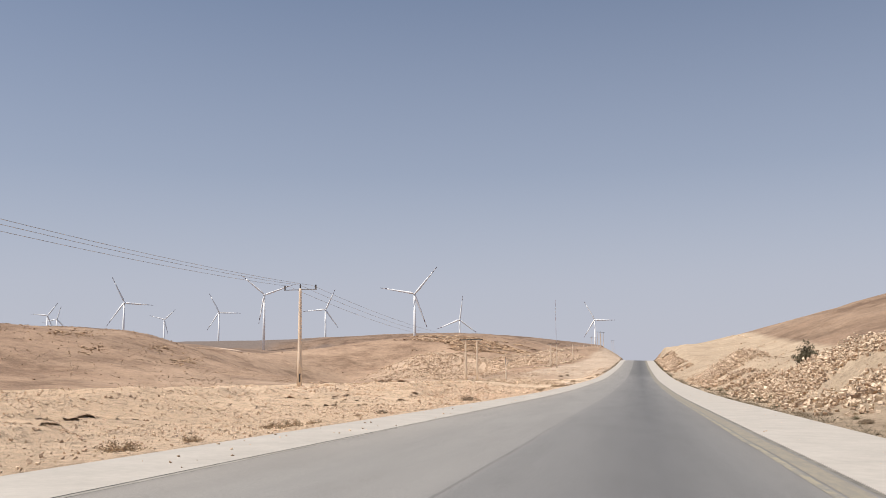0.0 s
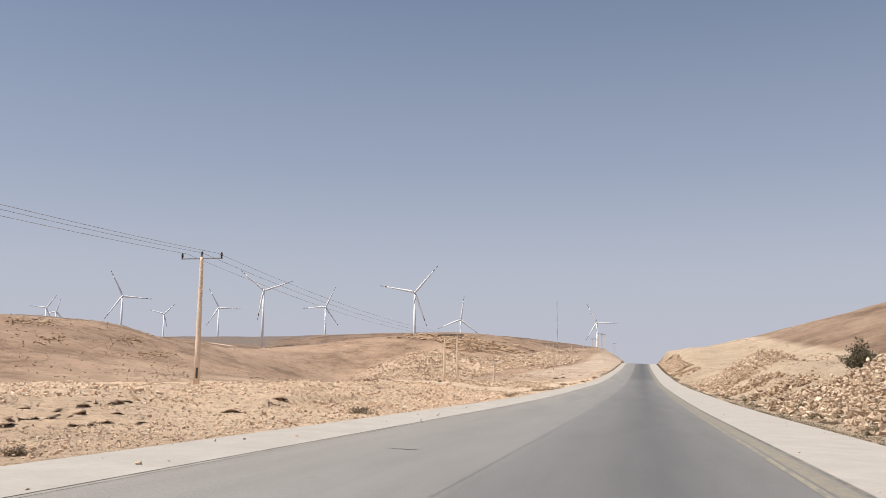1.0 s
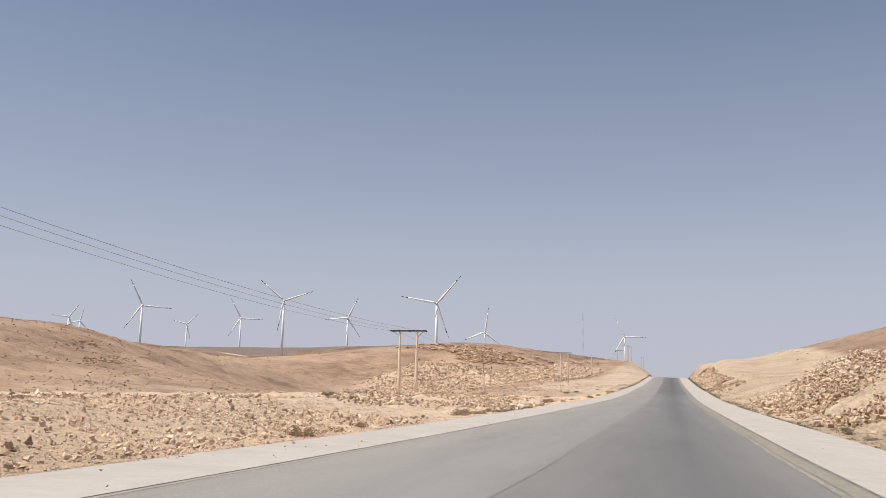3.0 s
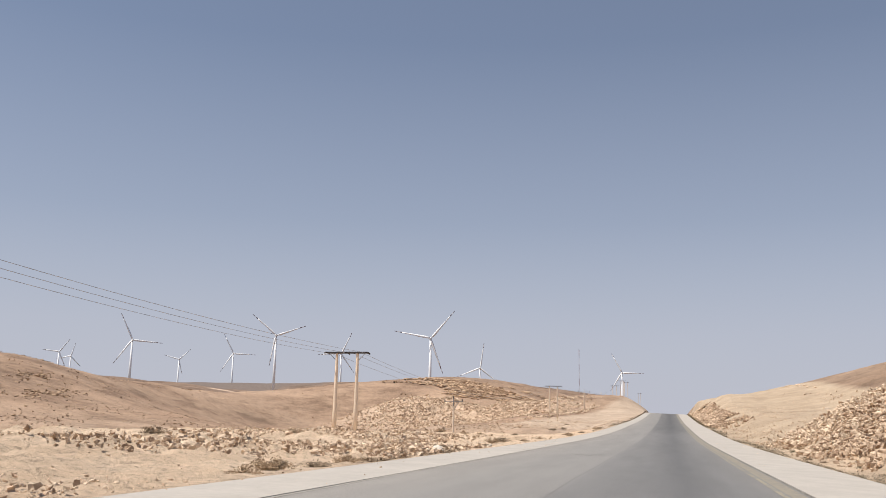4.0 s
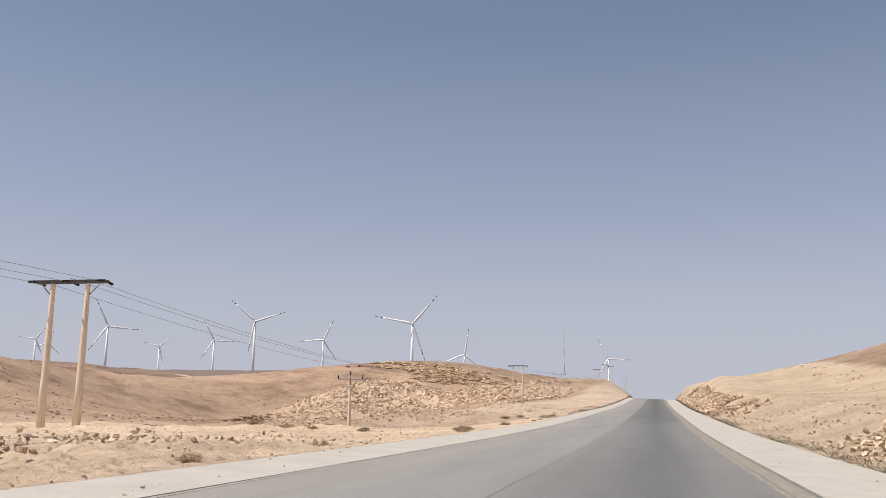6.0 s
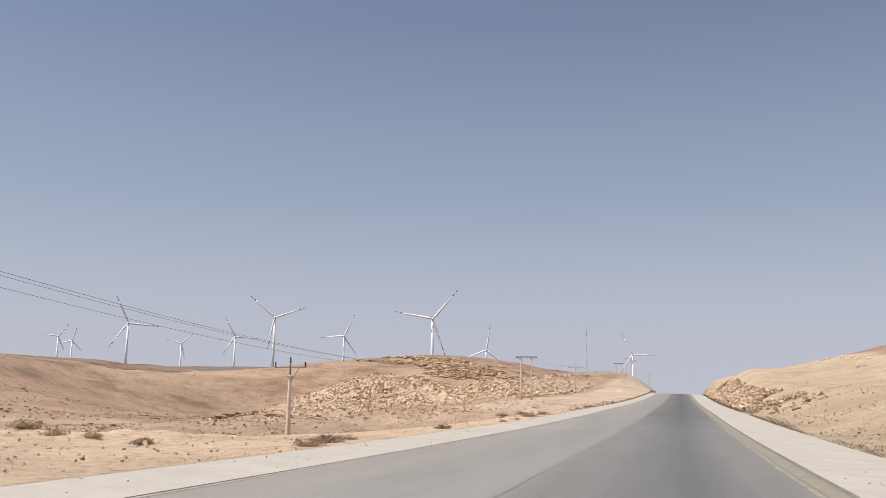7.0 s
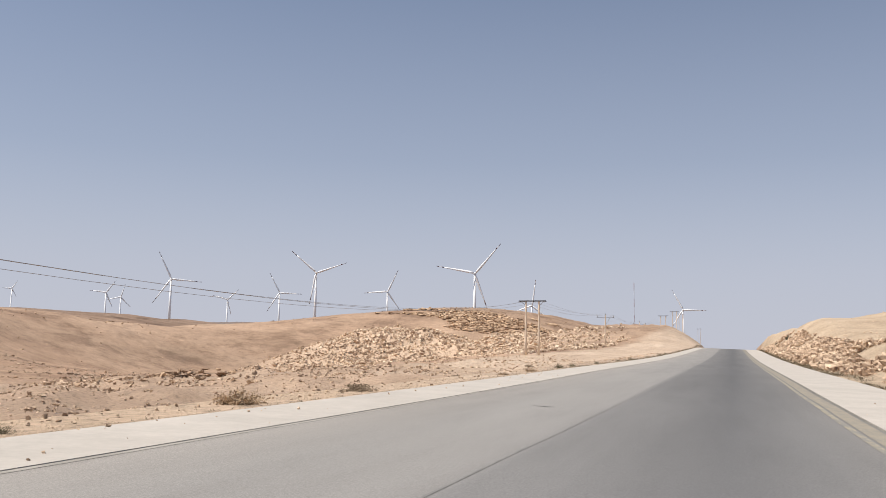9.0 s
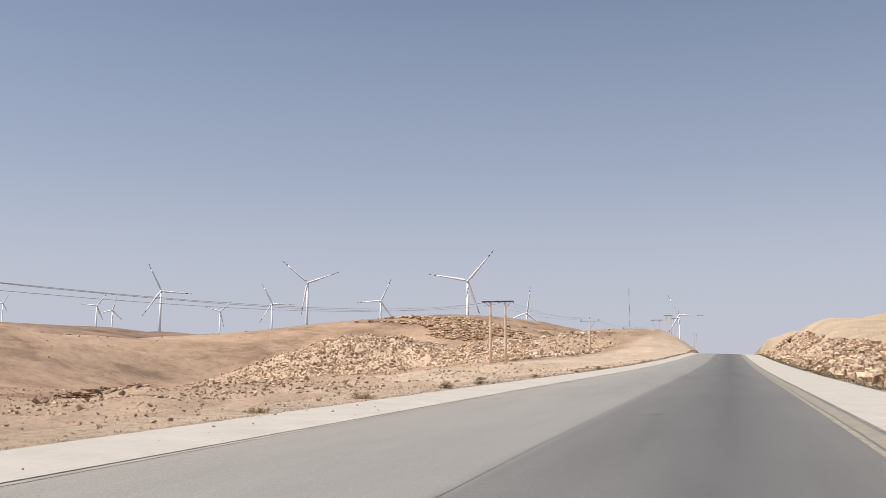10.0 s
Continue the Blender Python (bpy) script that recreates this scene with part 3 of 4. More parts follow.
def earth_step(x0, y0, run, high, lean, seed):
    # a crust of earth that ends in a ragged, undercut lip towards the road
    n = int(run / 0.11)
    t = np.linspace(0, 1, n)
    y = y0 + run * t
    z = np.zeros(n)
    lip = x0 + lean * (t - 0.5) * run + 0.4 * rumple(y, z, 1.1, seed) + 0.25 * rumple(y, z, 0.37, seed + 1)
    h = 0.32 * high * np.sin(np.pi * t) ** 0.6 * (0.1 + 0.9 * step(-0.4, 0.3, rumple(y, z, 0.42, seed + 2)))
    rows = []
    for dx, k, drop in ((-1.5, 0.0, 0.06), (-0.7, 0.6, 0.0), (-0.2, 0.93, 0.0), (0.0, 1.0, 0.0), (0.02, 0.75, 0.0), (-0.14, 0.2, 0.0), (-0.10, -0.4, 0.1)):
        px = lip + dx + 0.03 * rumple(y, z + dx, 0.25, seed + 3)
        rows.append(np.stack([px, y, land(lip + max(dx, -1.5), y) + k * h - drop], -1))
    v = np.stack(rows, 1).reshape(-1, 3)
    i = (np.arange(n - 1)[:, None] * 7 + np.arange(6)[None]).ravel()
    ob = mesh_from("earth_step", v, np.stack([i, i + 1, i + 8, i + 7], -1), M_GROUND)
    tagged(ob, "washed-out step in the earth with an undercut lip", "earth bank", "washed-out steps")


cut = random.Random(61)
for x0, y0, y1 in ((-13.0, 27.5, 42.5), (-12.2, 38.0, 41.5), (-14.4, 37.5, 45.0), (-12.7, 46.0, 53.0), (-13.4, 17.0, 22.5)):
    y = y0
    while y < y1:
        run = cut.uniform(0.45, 1.2)
        earth_step(x0 + cut.gauss(0, 0.12), y, run, cut.uniform(0.16, 0.42), cut.uniform(-0.3, 0.3), cut.randrange(900))
        y += run * cut.uniform(0.65, 1.0)
y = rock_rng.uniform(-4, 90, 2600)
off = rock_rng.integers(0, 2, 2600)
x = scarp_x(y + np.array((63, 65))[off]) + np.array((0.0, 2.3))[off] + rock_rng.normal(0.1, 0.16, 2600)
m = (scarp(x - 0.4, y) > 0.08) & (x < -9.2)
x, y = x[m], y[m]
tagged(rocks("rubble_bank", x, y, sizes(len(x), 0.04, 0.13, 2.0), M_ROCK, flat=0.6, stretch=1.7, sink=0.0), "flat stones along washed-out steps in the gravel", "rubble", kind="stuff")
HEAP_STONE = ((600, 0.12, 0.34, M_PALE), (560, 0.12, 0.38, M_BANK), (600, 0.13, 0.40, M_PALE), (620, 0.16, 0.65, M_BANK))   # stones per metre, least and largest size
for (cy, s, h, cx, w), (many, least, most, stone) in zip(PILES, HEAP_STONE):
    for layer in range(3):
        n = int(many * s * (1.0 - 0.25 * layer) * w / 7)
        x, y = scatter(n, cx - w * 1.2, cx + w * 1.3, cy - s * 1.25, cy + s * 1.25, lambda x, y: np.exp(-((y - cy) / s) ** 6) * np.exp(-((x - cx) / (w - 0.4 * layer)) ** 6) * step(-0.2, 0.3, rumple(x, y, 6, 40) + (0.45 if stone is M_PALE else 0.15)))
        tagged(rocks("rock_heap", x, y, sizes(len(x), least, most, 2.0), stone, flat=0.95, stretch=1.6, tilt=1.3, sink=0.1, lift=0.17 * layer + rock_rng.uniform(-0.1, 0.14, len(x)), chips=layer < 2), "heap of broken pale limestone blocks on the bank", "rock heap", kind="stuff")
x, y = scatter(13000, 7.0, 45, -5, 430, lambda x, y: 0.2 + 0.8 * step(0.1, 0.6, rumple(x, y, 8, 24)))
tagged(rocks("gravel_bank", x, y, sizes(len(x), 0.05, 0.28, 2.8), M_PEBBLE, flat=0.75, sink=0.15, chips=True), "loose stones on the tan roadside slope", "gravel", kind="stuff")
x, y = scatter(9000, 7.2, 26, 80, 320, lambda x, y: 0.1 + 0.9 * step(-0.05, 0.45, rumple(x, y, 6, 43) + 0.4 * rumple(x, y, 2, 42)))
tagged(rocks("gravel_bank", x, y, sizes(len(x), 0.05, 0.22, 2.2), M_BANK, flat=0.75, sink=0.15, chips=True), "brown broken stones scattered over the tan slope", "gravel", kind="stuff")
# stones along the brow of the right bank
x, y = scatter(2600, 33, 48, 200, 520, lambda x, y: np.exp(-((x - 40.5) / 2.6) ** 2) * step(-0.1, 0.4, rumple(x, y, 11, 28)))
tagged(rocks("rubble_bank", x, y, sizes(len(x), 0.2, 1.0, 2.4), M_PALE, flat=0.7), "pale broken stones along the bank's brow", "rubble", kind="stuff")
# spoil heap and rock ledges on the far hill
x, y = scatter(29000, -130, -26, 380, 490, lambda x, y: np.exp(-((y - 432 - (x + 80) * -0.15) / 38) ** 4) * np.exp(-((x + 76) / 37) ** 4) * (0.4 + 0.6 * step(-0.7, 0.2, rumple(x, y * 0.5, 7, 41))))
tagged(rocks("spoil_heap", x, y, sizes(len(x), 0.25, 1.0, 2.0), M_PALE, flat=0.85, tilt=0.9, sink=0.1, chips=True), "spoil of pale broken rock below the hilltop", "rock heap", kind="stuff")
x, y = scatter(5200, -125, -30, 385, 470, lambda x, y: np.exp(-((y - 428 - (x + 80) * -0.15) / 30) ** 4) * np.exp(-((x + 78) / 36) ** 4) * step(0.0, 0.4, rumple(x + y, (x - y) * 0.3, 6, 49)))
tagged(rocks("spoil_heap", x, y, sizes(len(x), 0.6, 1.5, 2.0), M_BANK, flat=0.7, stretch=1.8, tilt=0.9, sink=0.05), "large pale blocks lying in rows on the spoil heap", "rock heap", kind="stuff")
x, y = scatter(16000, -160, -40, 548, 616, lambda x, y: step(-0.05, 0.4, rumple(x * 0.2, y + 0.15 * x, 7, 25)) * np.exp(-((x + 102) / 40) ** 4))
tagged(rocks("rock_ledge", x, y, sizes(len(x), 0.5, 2.4, 2.0), M_LEDGE, flat=0.55, stretch=2.6, tilt=0.2, sink=0.15), "weathered brown rock ledges on the hilltop", "rock ledge", kind="stuff")
x, y = scatter(26000, -430, -36, 150, 640, lambda x, y: 0.12 + 0.88 * step(0.1, 0.6, rumple(x, y, 26, 26)))
tagged(rocks("field_stones", x, y, sizes(len(x), 0.15, 0.95, 3.0), M_LEDGE, flat=0.6, sink=0.2, chips=True), "scattered brown stones on the valley side", "stones", kind="stuff")
x, y = scatter(15000, -250, -95, 190, 350, lambda x, y: 0.15 + 0.85 * step(0.0, 0.5, rumple(x, y, 11, 37) + 0.5 * rumple(x, y, 4, 38)))
tagged(rocks("field_stones", x, y, sizes(len(x), 0.12, 0.55, 2.4), M_CLOD, flat=0.6, stretch=1.7, sink=0.15, chips=True), "brown stones strewn thickly over the near hillside", "stones", kind="stuff")
x, y = scatter(24000, -80, -9.0, 190, 335, lambda x, y: 0.15 + 0.85 * step(-0.2, 0.4, rumple(x, y, 9, 27) + 0.4 * rumple(x, y, 3, 39)))
tagged(rocks("gravel_bank", x, y, sizes(len(x), 0.04, 0.12, 2.5) * (1 + 2.4 * (1 - step(-40, -14, x)) + 1.0 * step(230, 290, y)), M_BANK, flat=0.7, sink=0.2, chips=True), "brown clods and stones strewn over the dip beside the road", "gravel", kind="stuff")
# pale boulders where the strip beside the road meets the brown slope, and along its brow
t = rock_rng.uniform(0, 1, 420)
x, y = -37.5 + 11.5 * t + rock_rng.normal(0, 1.0, 420), 338 + 92 * t + rock_rng.normal(0, 2.0, 420)
tagged(rocks("rubble_bank", x, y, sizes(len(x), 0.25, 1.15, 2.0), M_PALE, flat=0.8, tilt=0.9, sink=0.2), "row of pale boulders at the foot of the slope", "rubble", kind="stuff")
x, y = scatter(900, -75, -14, 440, 530, lambda x, y: step(0.15, 0.5, rumple(x, y, 9, 29)))
tagged(rocks("rubble_bank", x, y, sizes(len(x), 0.25, 1.1, 2.4), M_PALE, flat=0.7, sink=0.2), "pale stones strewn over the brow of the slope", "rubble", kind="stuff")
x, y = scatter(15000, -110, -72, 316, 358, lambda x, y: np.exp(-((y - 337 - 0.59 * (x + 91)) / 1.8) ** 2) * np.exp(-((x + 91) / 8.0) ** 4) * step(-0.5, 0.2, rumple(x, y, 2.5, 30)))
tagged(rocks("rock_ledge", x, y, sizes(len(x), 0.4, 1.4, 1.6), M_SHELF, flat=0.5, stretch=2.8, tilt=0.15, lift=rock_rng.uniform(-0.1, 2.0, len(x)) * np.exp(-((x + 91) / 7.0) ** 2)), "dark broken rock outcrop in the dip", "rock ledge", kind="stuff")
x, y = scatter(2600, -112, -40, 262, 350, lambda x, y: np.exp(-((y - 306 + 0.5 * (x + 75)) / 15) ** 4) * step(0.0, 0.4, rumple(x, y * 0.5, 6, 48)))
tagged(rocks("rock_ledge", x, y, sizes(len(x), 0.2, 0.9, 2.2), M_CLOD, flat=0.6, stretch=1.9, tilt=0.3, sink=0.1), "low broken shelves of brown rock in the dip", "rock ledge", kind="stuff")
# broken rock bands along the flank of the near hill
for cx, cy, dx, dy, n in ((-176, 264, 6, 22, 260), (-147, 283, 4, 20, 240), (-156, 245, 4, 14, 120), (-165, 300, 4, 16, 120)):
    t = rock_rng.normal(0, 0.5, n)
    x, y = cx - 0.25 * dy * t + rock_rng.normal(0, dx * 0.3, n) + 1.5 * np.sin(t * 7), cy + dy * t
    tagged(rocks("rock_ledge", x, y, sizes(n, 0.2, 1.1, 2.2), M_LEDGE, flat=0.6, stretch=2.0, tilt=0.3, sink=0.25), "thin band of broken brown rock on the hillside", "rock ledge", kind="stuff")
# grit thrown on the shoulders
x, y = scatter(320, -8.2, -6.6, -2, 230)
z0 = road_z(y) + FALL * x - land(x, y) + 0.01
tagged(rocks("grit", x, y, sizes(len(x), 0.02, 0.09, 2.5), M_PEBBLE, lift=z0, chips=True), "grit lying on the road shoulder", "gravel", kind="stuff")
x, y = scatter(170, 3.2, 6.2, -2, 230)
z0 = road_z(y) + FALL * x - land(x, y) + 0.01
tagged(rocks("grit", x, y, sizes(len(x), 0.02, 0.08, 2.5), M_PEBBLE, lift=z0, chips=True), "grit lying on the wide road shoulder", "gravel", kind="stuff")

# ---- utility poles ----
def cyl(bm, p, q, r0, r1, seg=10):
    p, q = Vector(p), Vector(q)
    m = Matrix.Translation((p + q) / 2) @ (q - p).to_track_quat("Z", "Y").to_matrix().to_4x4()
    bmesh.ops.create_cone(bm, cap_ends=True, segments=seg, radius1=r0, radius2=r1, depth=(q - p).length, matrix=m)


def lathe(bm, x, y, rows, seg):
    rings = [[bm.verts.new((x + r * math.cos(k * 2 * math.pi / seg), y + r * math.sin(k * 2 * math.pi / seg), z)) for k in range(seg)] for z, r in rows]
    for p, q in zip(rings, rings[1:]):
        for k in range(seg):
            bm.faces.new((p[k], p[(k + 1) % seg], q[(k + 1) % seg], q[k]))
    bm.faces.new(rings[0][::-1])
    bm.faces.new(rings[-1])


def box(bm, c, size, m=None):
    t = Matrix.Translation(c) @ Matrix.Diagonal((*size, 1))
    bmesh.ops.create_cube(bm, size=1.0, matrix=(m @ t) if m else t)


def insulator(bm, p, h, r):
    x, y, z = p
    for i in range(4):
        a = z + h * (0.08 + 0.22 * i)
        cyl(bm, (x, y, a), (x, y, a + h * 0.14), r, r * 0.62, 10)
    cyl(bm, (x, y, z - 0.05), (x, y, z + h), r * 0.4, r * 0.4, 8)


def pole_shaft(thing, x, y, z, h):
    bm = bmesh.new()
    lathe(bm, x, y, [(z, 0.22), (z + h * 0.3, 0.195), (z + h * 0.6, 0.165), (z + h * 0.97, 0.125), (z + h, 0.10)], 16)
    part("shaft", bm, M_WOOD, thing, "sun-bleached tapering shaft", True)


def single_pole(x, y, top, arm, drop, braced, label, stub=0.0, plate=False):
    z = at(x, y) - 0.1
    h = top - z
    thing = new("utility_pole")
    thing.location = (x, y, z)
    pole_shaft(thing, 0, 0, 0, h - stub)
    if stub:
        bm = bmesh.new()
        lathe(bm, 0, 0, [(h - stub - 0.5, 0.075), (h - 0.05, 0.07), (h, 0.05)], 10)
        part("top_tube", bm, M_STEEL, thing, "grey steel tube on top of the shaft", True)
        bm = bmesh.new()
        box(bm, (0, 0, h - stub - 0.12), (0.5, 0.34, 0.06))
        part("clamp", bm, M_STEEL, thing, "steel clamp")
    if plate:
        bm = bmesh.new()
        box(bm, (0.09, -0.19, 0.95), (0.16, 0.05, 0.75))
        bmesh.ops.bevel(bm, geom=bm.edges[:], offset=0.012, segments=1, affect="EDGES")
        part("plate", bm, M_DARK, thing, "dark weathered plate low on the shaft")
    bm = bmesh.new()
    box(bm, (0, 0, h - drop), (arm, 0.07, 0.07))
    part("crossarm", bm, M_STEEL, thing)
    if braced:
        bm = bmesh.new()
        cyl(bm, (arm * 0.28, 0, h - drop), (0.1, 0, h - drop - arm * 0.42), 0.035, 0.035, 6)
        part("brace", bm, M_STEEL, thing)
    for px, pz in ((-arm / 2 + 0.08, h - drop + 0.04), (arm / 2 - 0.08, h - drop + 0.04), (0, h)):
        bm = bmesh.new()
        insulator(bm, (px, 0, pz), 0.40, 0.10)
        part("insulator", bm, M_INSUL, thing, "dark brown ribbed insulator")
    return tagged(thing, label, "utility pole", "poles along the road")


def h_pole(x, y, top, label, span=2.1, arm=4.3, turn=0.0):
    z = at(x, y) - 0.1
    h = top - z
    thing = new("utility_pole")
    thing.matrix_world = pose(x, y, z, 0, 0, turn)
    for sx in (-span / 2, span / 2):
        pole_shaft(thing, sx, 0, 0, h)
    bm = bmesh.new()
    box(bm, (0, 0.17, h - 0.08), (arm, 0.1, 0.16))
    box(bm, (0, -0.17, h - 0.08), (arm, 0.1, 0.16))
    part("crossarm", bm, M_DARK, thing, "dark steel twin crossarm")
    for sx in (-1, 1):
        bm = bmesh.new()
        cyl(bm, (sx * arm * 0.42, 0, h - 0.15), (sx * span / 2, 0, h - 0.9), 0.03, 0.03, 6)
        part("brace", bm, M_STEEL, thing)
    for sx in (-arm / 2 + 0.1, 0, arm / 2 - 0.1):
        for sy in (-1, 1):
            bm = bmesh.new()
            for i in range(4):
                cyl(bm, (sx, sy * (0.25 + 0.13 * i), h - 0.08 - 0.02 * i), (sx, sy * (0.34 + 0.13 * i), h - 0.09 - 0.02 * i), 0.085, 0.05, 8)
            part("insulator", bm, M_INSUL, thing, "dark strain insulator")
    return tagged(thing, label, "utility pole", "poles along the road")


single_pole(-31.0, -8.0, 10.4, 3.2, 0.12, False, "tall single wooden utility pole with three insulators")
single_pole(-30.8, 81.6, 10.15, 3.2, 0.12, False, "tall single wooden utility pole on the gravel bank", plate=True)
h_pole(-30.3, 168.8, 8.95, "twin-legged wooden utility pole with dark crossarm on rubble")
single_pole(-31.0, 218.5, 6.35, 2.8, 0.45, True, "short wooden utility pole with one braced arm", stub=1.1)
h_pole(-30.0, 334.0, 14.1, "twin-legged wooden utility pole with dark crossarm by the verge")
single_pole(-28.5, 411.0, 16.4, 4.0, 0.5, True, "single wooden utility pole below the hill")
single_pole(-28.5, 496.0, 19.2, 4.0, 0.5, True, "single wooden utility pole near the road crest")
h_pole(-28.5, 604.0, 28.0, "twin-legged wooden utility pole on the hill shoulder")
h_pole(-28.5, 688.0, 35.4, "twin-legged wooden utility pole beyond the crest")
h_pole(-28.5, 749.0, 37.8, "twin-legged wooden utility pole far beyond the crest")
h_pole(-28.5, 1060.0, 43.6, "far twin-legged wooden utility pole behind the crest")


def wire(p, q, sag, r=0.015):
    n = 22
    ring = []
    p, q = Vector(p), Vector(q)
    for i in range(n + 1):
        t = i / n
        c = p.lerp(q, t)
        c.z -= sag * 4 * t * (1 - t)
        ring.append([(c.x + r * math.cos(a), c.y, c.z + r * math.sin(a)) for a in (0.5, 2.6, 4.7)])
    v = [w for k in ring for w in k]
    f = [(i * 3 + j, i * 3 + (j + 1) % 3, i * 3 + 3 + (j + 1) % 3, i * 3 + 3 + j) for i in range(n) for j in range(3)]
    return tagged(mesh_from("overhead_wire", v, f, M_WIRE, smooth=True), "thin grey overhead power line wire", "power line", "overhead wires")


# the ends of the spans: y, x, height, half the width, how much higher the middle wire sits
ENDS = [(-8.0, -31.0, 10.6, 1.2, 0.05), (81.6, -30.8, 10.4, 1.2, 0.05), (168.8, -30.3, 8.85, 2.0, 0.0), (334.0, -30.0, 13.95, 1.5, 0.0),
        (411.0, -28.5, 16.4, 1.9, 0.45), (496.0, -28.5, 19.2, 1.9, 0.45), (604.0, -28.5, 27.9, 2.0, 0.0), (688.0, -28.5, 35.3, 2.0, 0.0), (749.0, -28.5, 37.7, 2.0, 0.0)]
for (y0, x0, z0, w0, s0), (y1, x1, z1, w1, s1) in zip(ENDS, ENDS[1:]):
    long_span = y1 - y0 > 120          # strung closer together across the dip
    for k in (-1, 0, 1):
        za, zb = (z0 + (s0 or 0.2 * long_span), z1 + (s1 or 0.2 * long_span)) if k == 0 else (z0, z1)
        wire((x0 + k * (1.5 if long_span else w0), y0, za), (x1 + k * w1, y1, zb), (y1 - y0) ** 2 / 7200.0)

# ---- wind turbines ----
def blade(bm_white, length, a0, a1):
    # tapered lens-shaped sections from a0 to a1 of the length, along +z
    rows = []
    for i in range(9):
        t = a0 + (a1 - a0) * i / 8
        chord = (2.2 + 2.0 * math.sin(min(t / 0.22, 1) * math.pi / 2)) * (1 - 0.86 * t) + 0.35 if t > 0.03 else 2.2
        thick = max(0.18, 1.9 * (1 - t) ** 2.2)
        rows.append([bm_white.verts.new((chord * cx * 0.5 + chord * 0.12, thick * cy * 0.5, t * length)) for cx, cy in ((-1, 0), (-0.5, 0.9), (0.1, 1), (1, 0.0), (0.1, -1), (-0.5, -0.9))])
    for p, q in zip(rows, rows[1:]):
        for k in range(6):
            bm_white.faces.new((p[k], p[(k + 1) % 6], q[(k + 1) % 6], q[k]))
    bm_white.faces.new(rows[0][::-1])
    bm_white.faces.new(rows[-1])


def turbine(x, y, hub, phase, length, yaw, label):
    z = at(x, y) - 0.5
    h = hub - z
    thing = new("wind_turbine")
    thing.matrix_world = pose(x, y, z, 0, 0, yaw)
    bm = bmesh.new()
    lathe(bm, 0, 0, [(-3.0, 2.9), (h * 0.5, 2.4), (h - 1.6, 1.75)], 20)
    part("tower", bm, M_WHITE, thing, "tapering white steel tower", True)
    bm = bmesh.new()
    box(bm, (0, 2.4, h), (4.0, 10.5, 4.0))
    bmesh.ops.bevel(bm, geom=bm.edges[:], offset=0.7, segments=2, affect="EDGES")
    part("nacelle", bm, M_NAC, thing)
    bm = bmesh.new()
    bmesh.ops.create_uvsphere(bm, u_segments=14, v_segments=10, radius=1.9, matrix=Matrix.Translation((0, -4.0, h)) @ Matrix.Diagonal((1, 1.3, 1, 1)))
    part("hub", bm, M_WHITE, thing, "", True)
    for k in range(3):
        turn = Matrix.Translation((0, -4.2, h)) @ Matrix.Rotation(radians(phase + 120 * k), 4, "Y")
        bm = bmesh.new()
        blade(bm, length, 0.02, 0.80)
        bmesh.ops.transform(bm, matrix=turn, verts=bm.verts[:])
        b = part("blade", bm, M_WHITE, thing, "slender white blade", True)
        for a0, a1, mat in ((0.80, 0.86, M_TIP), (0.86, 0.93, M_WHITE), (0.93, 1.0, M_TIP)):
            bm = bmesh.new()
            blade(bm, length, a0, a1)
            bmesh.ops.transform(bm, matrix=turn, verts=bm.verts[:])
            part("tip_band", bm, mat, b, "dark warning band near the tip" if mat is M_TIP else "")
    return tagged(thing, label, "wind turbine", "wind farm on the ridge")


# x, y, hub height, phase of the first blade (degrees clockwise from up), blade length
FARM = [(-1597, 2282, 191, 35, 42), (-1794, 2612, 206, 15, 42), (-1078, 1803, 174, -26, 60), (-1438, 2638, 198, 45, 45), (-1129, 2372, 194, -28, 58),
        (-750, 1785, 180, -50, 61), (-751, 2170, 177, 25, 54), (-386, 1594, 154, 40, 62), (-421, 2199, 146, 8, 58), (-116, 2570, 161, -28, 56), (-2415, 2840, 258, 30, 32)]
for x, y, hub, ph, ln in FARM:
    turbine(x, y, hub, ph, ln, math.degrees(math.atan2(-x, y - 100)), "white three-bladed wind turbine with dark blade tips standing on the ridge")


def mast(x, y, top):
    z = at(x, y) - 0.3
    thing = new("lattice_mast")
    thing.location = (x, y, z)
    h, n = top - z, 10
    for i in range(n):
        a, b = h * i / n, h * (i + 1) / n
        bm = bmesh.new()
        w = 0.4
        c = [(w * math.cos(k * 2.094), w * math.sin(k * 2.094)) for k in range(3)]
        for k in range(3):
            p, q = c[k], c[(k + 1) % 3]
            cyl(bm, (*p, a), (*p, b), 0.10, 0.10, 6)
            cyl(bm, (*p, a), (*q, (a + b) / 2), 0.05, 0.05, 5)
            cyl(bm, (*q, (a + b) / 2), (*p, b), 0.05, 0.05, 5)
        part("mast_section", bm, M_MASTR if i % 2 else M_WHITE, thing, "red painted lattice section" if i % 2 else "white painted lattice section")
    return tagged(thing, "slim red and white lattice mast on the far ridge", "mast")


mast(-129.7, 1500.0, 128.0)


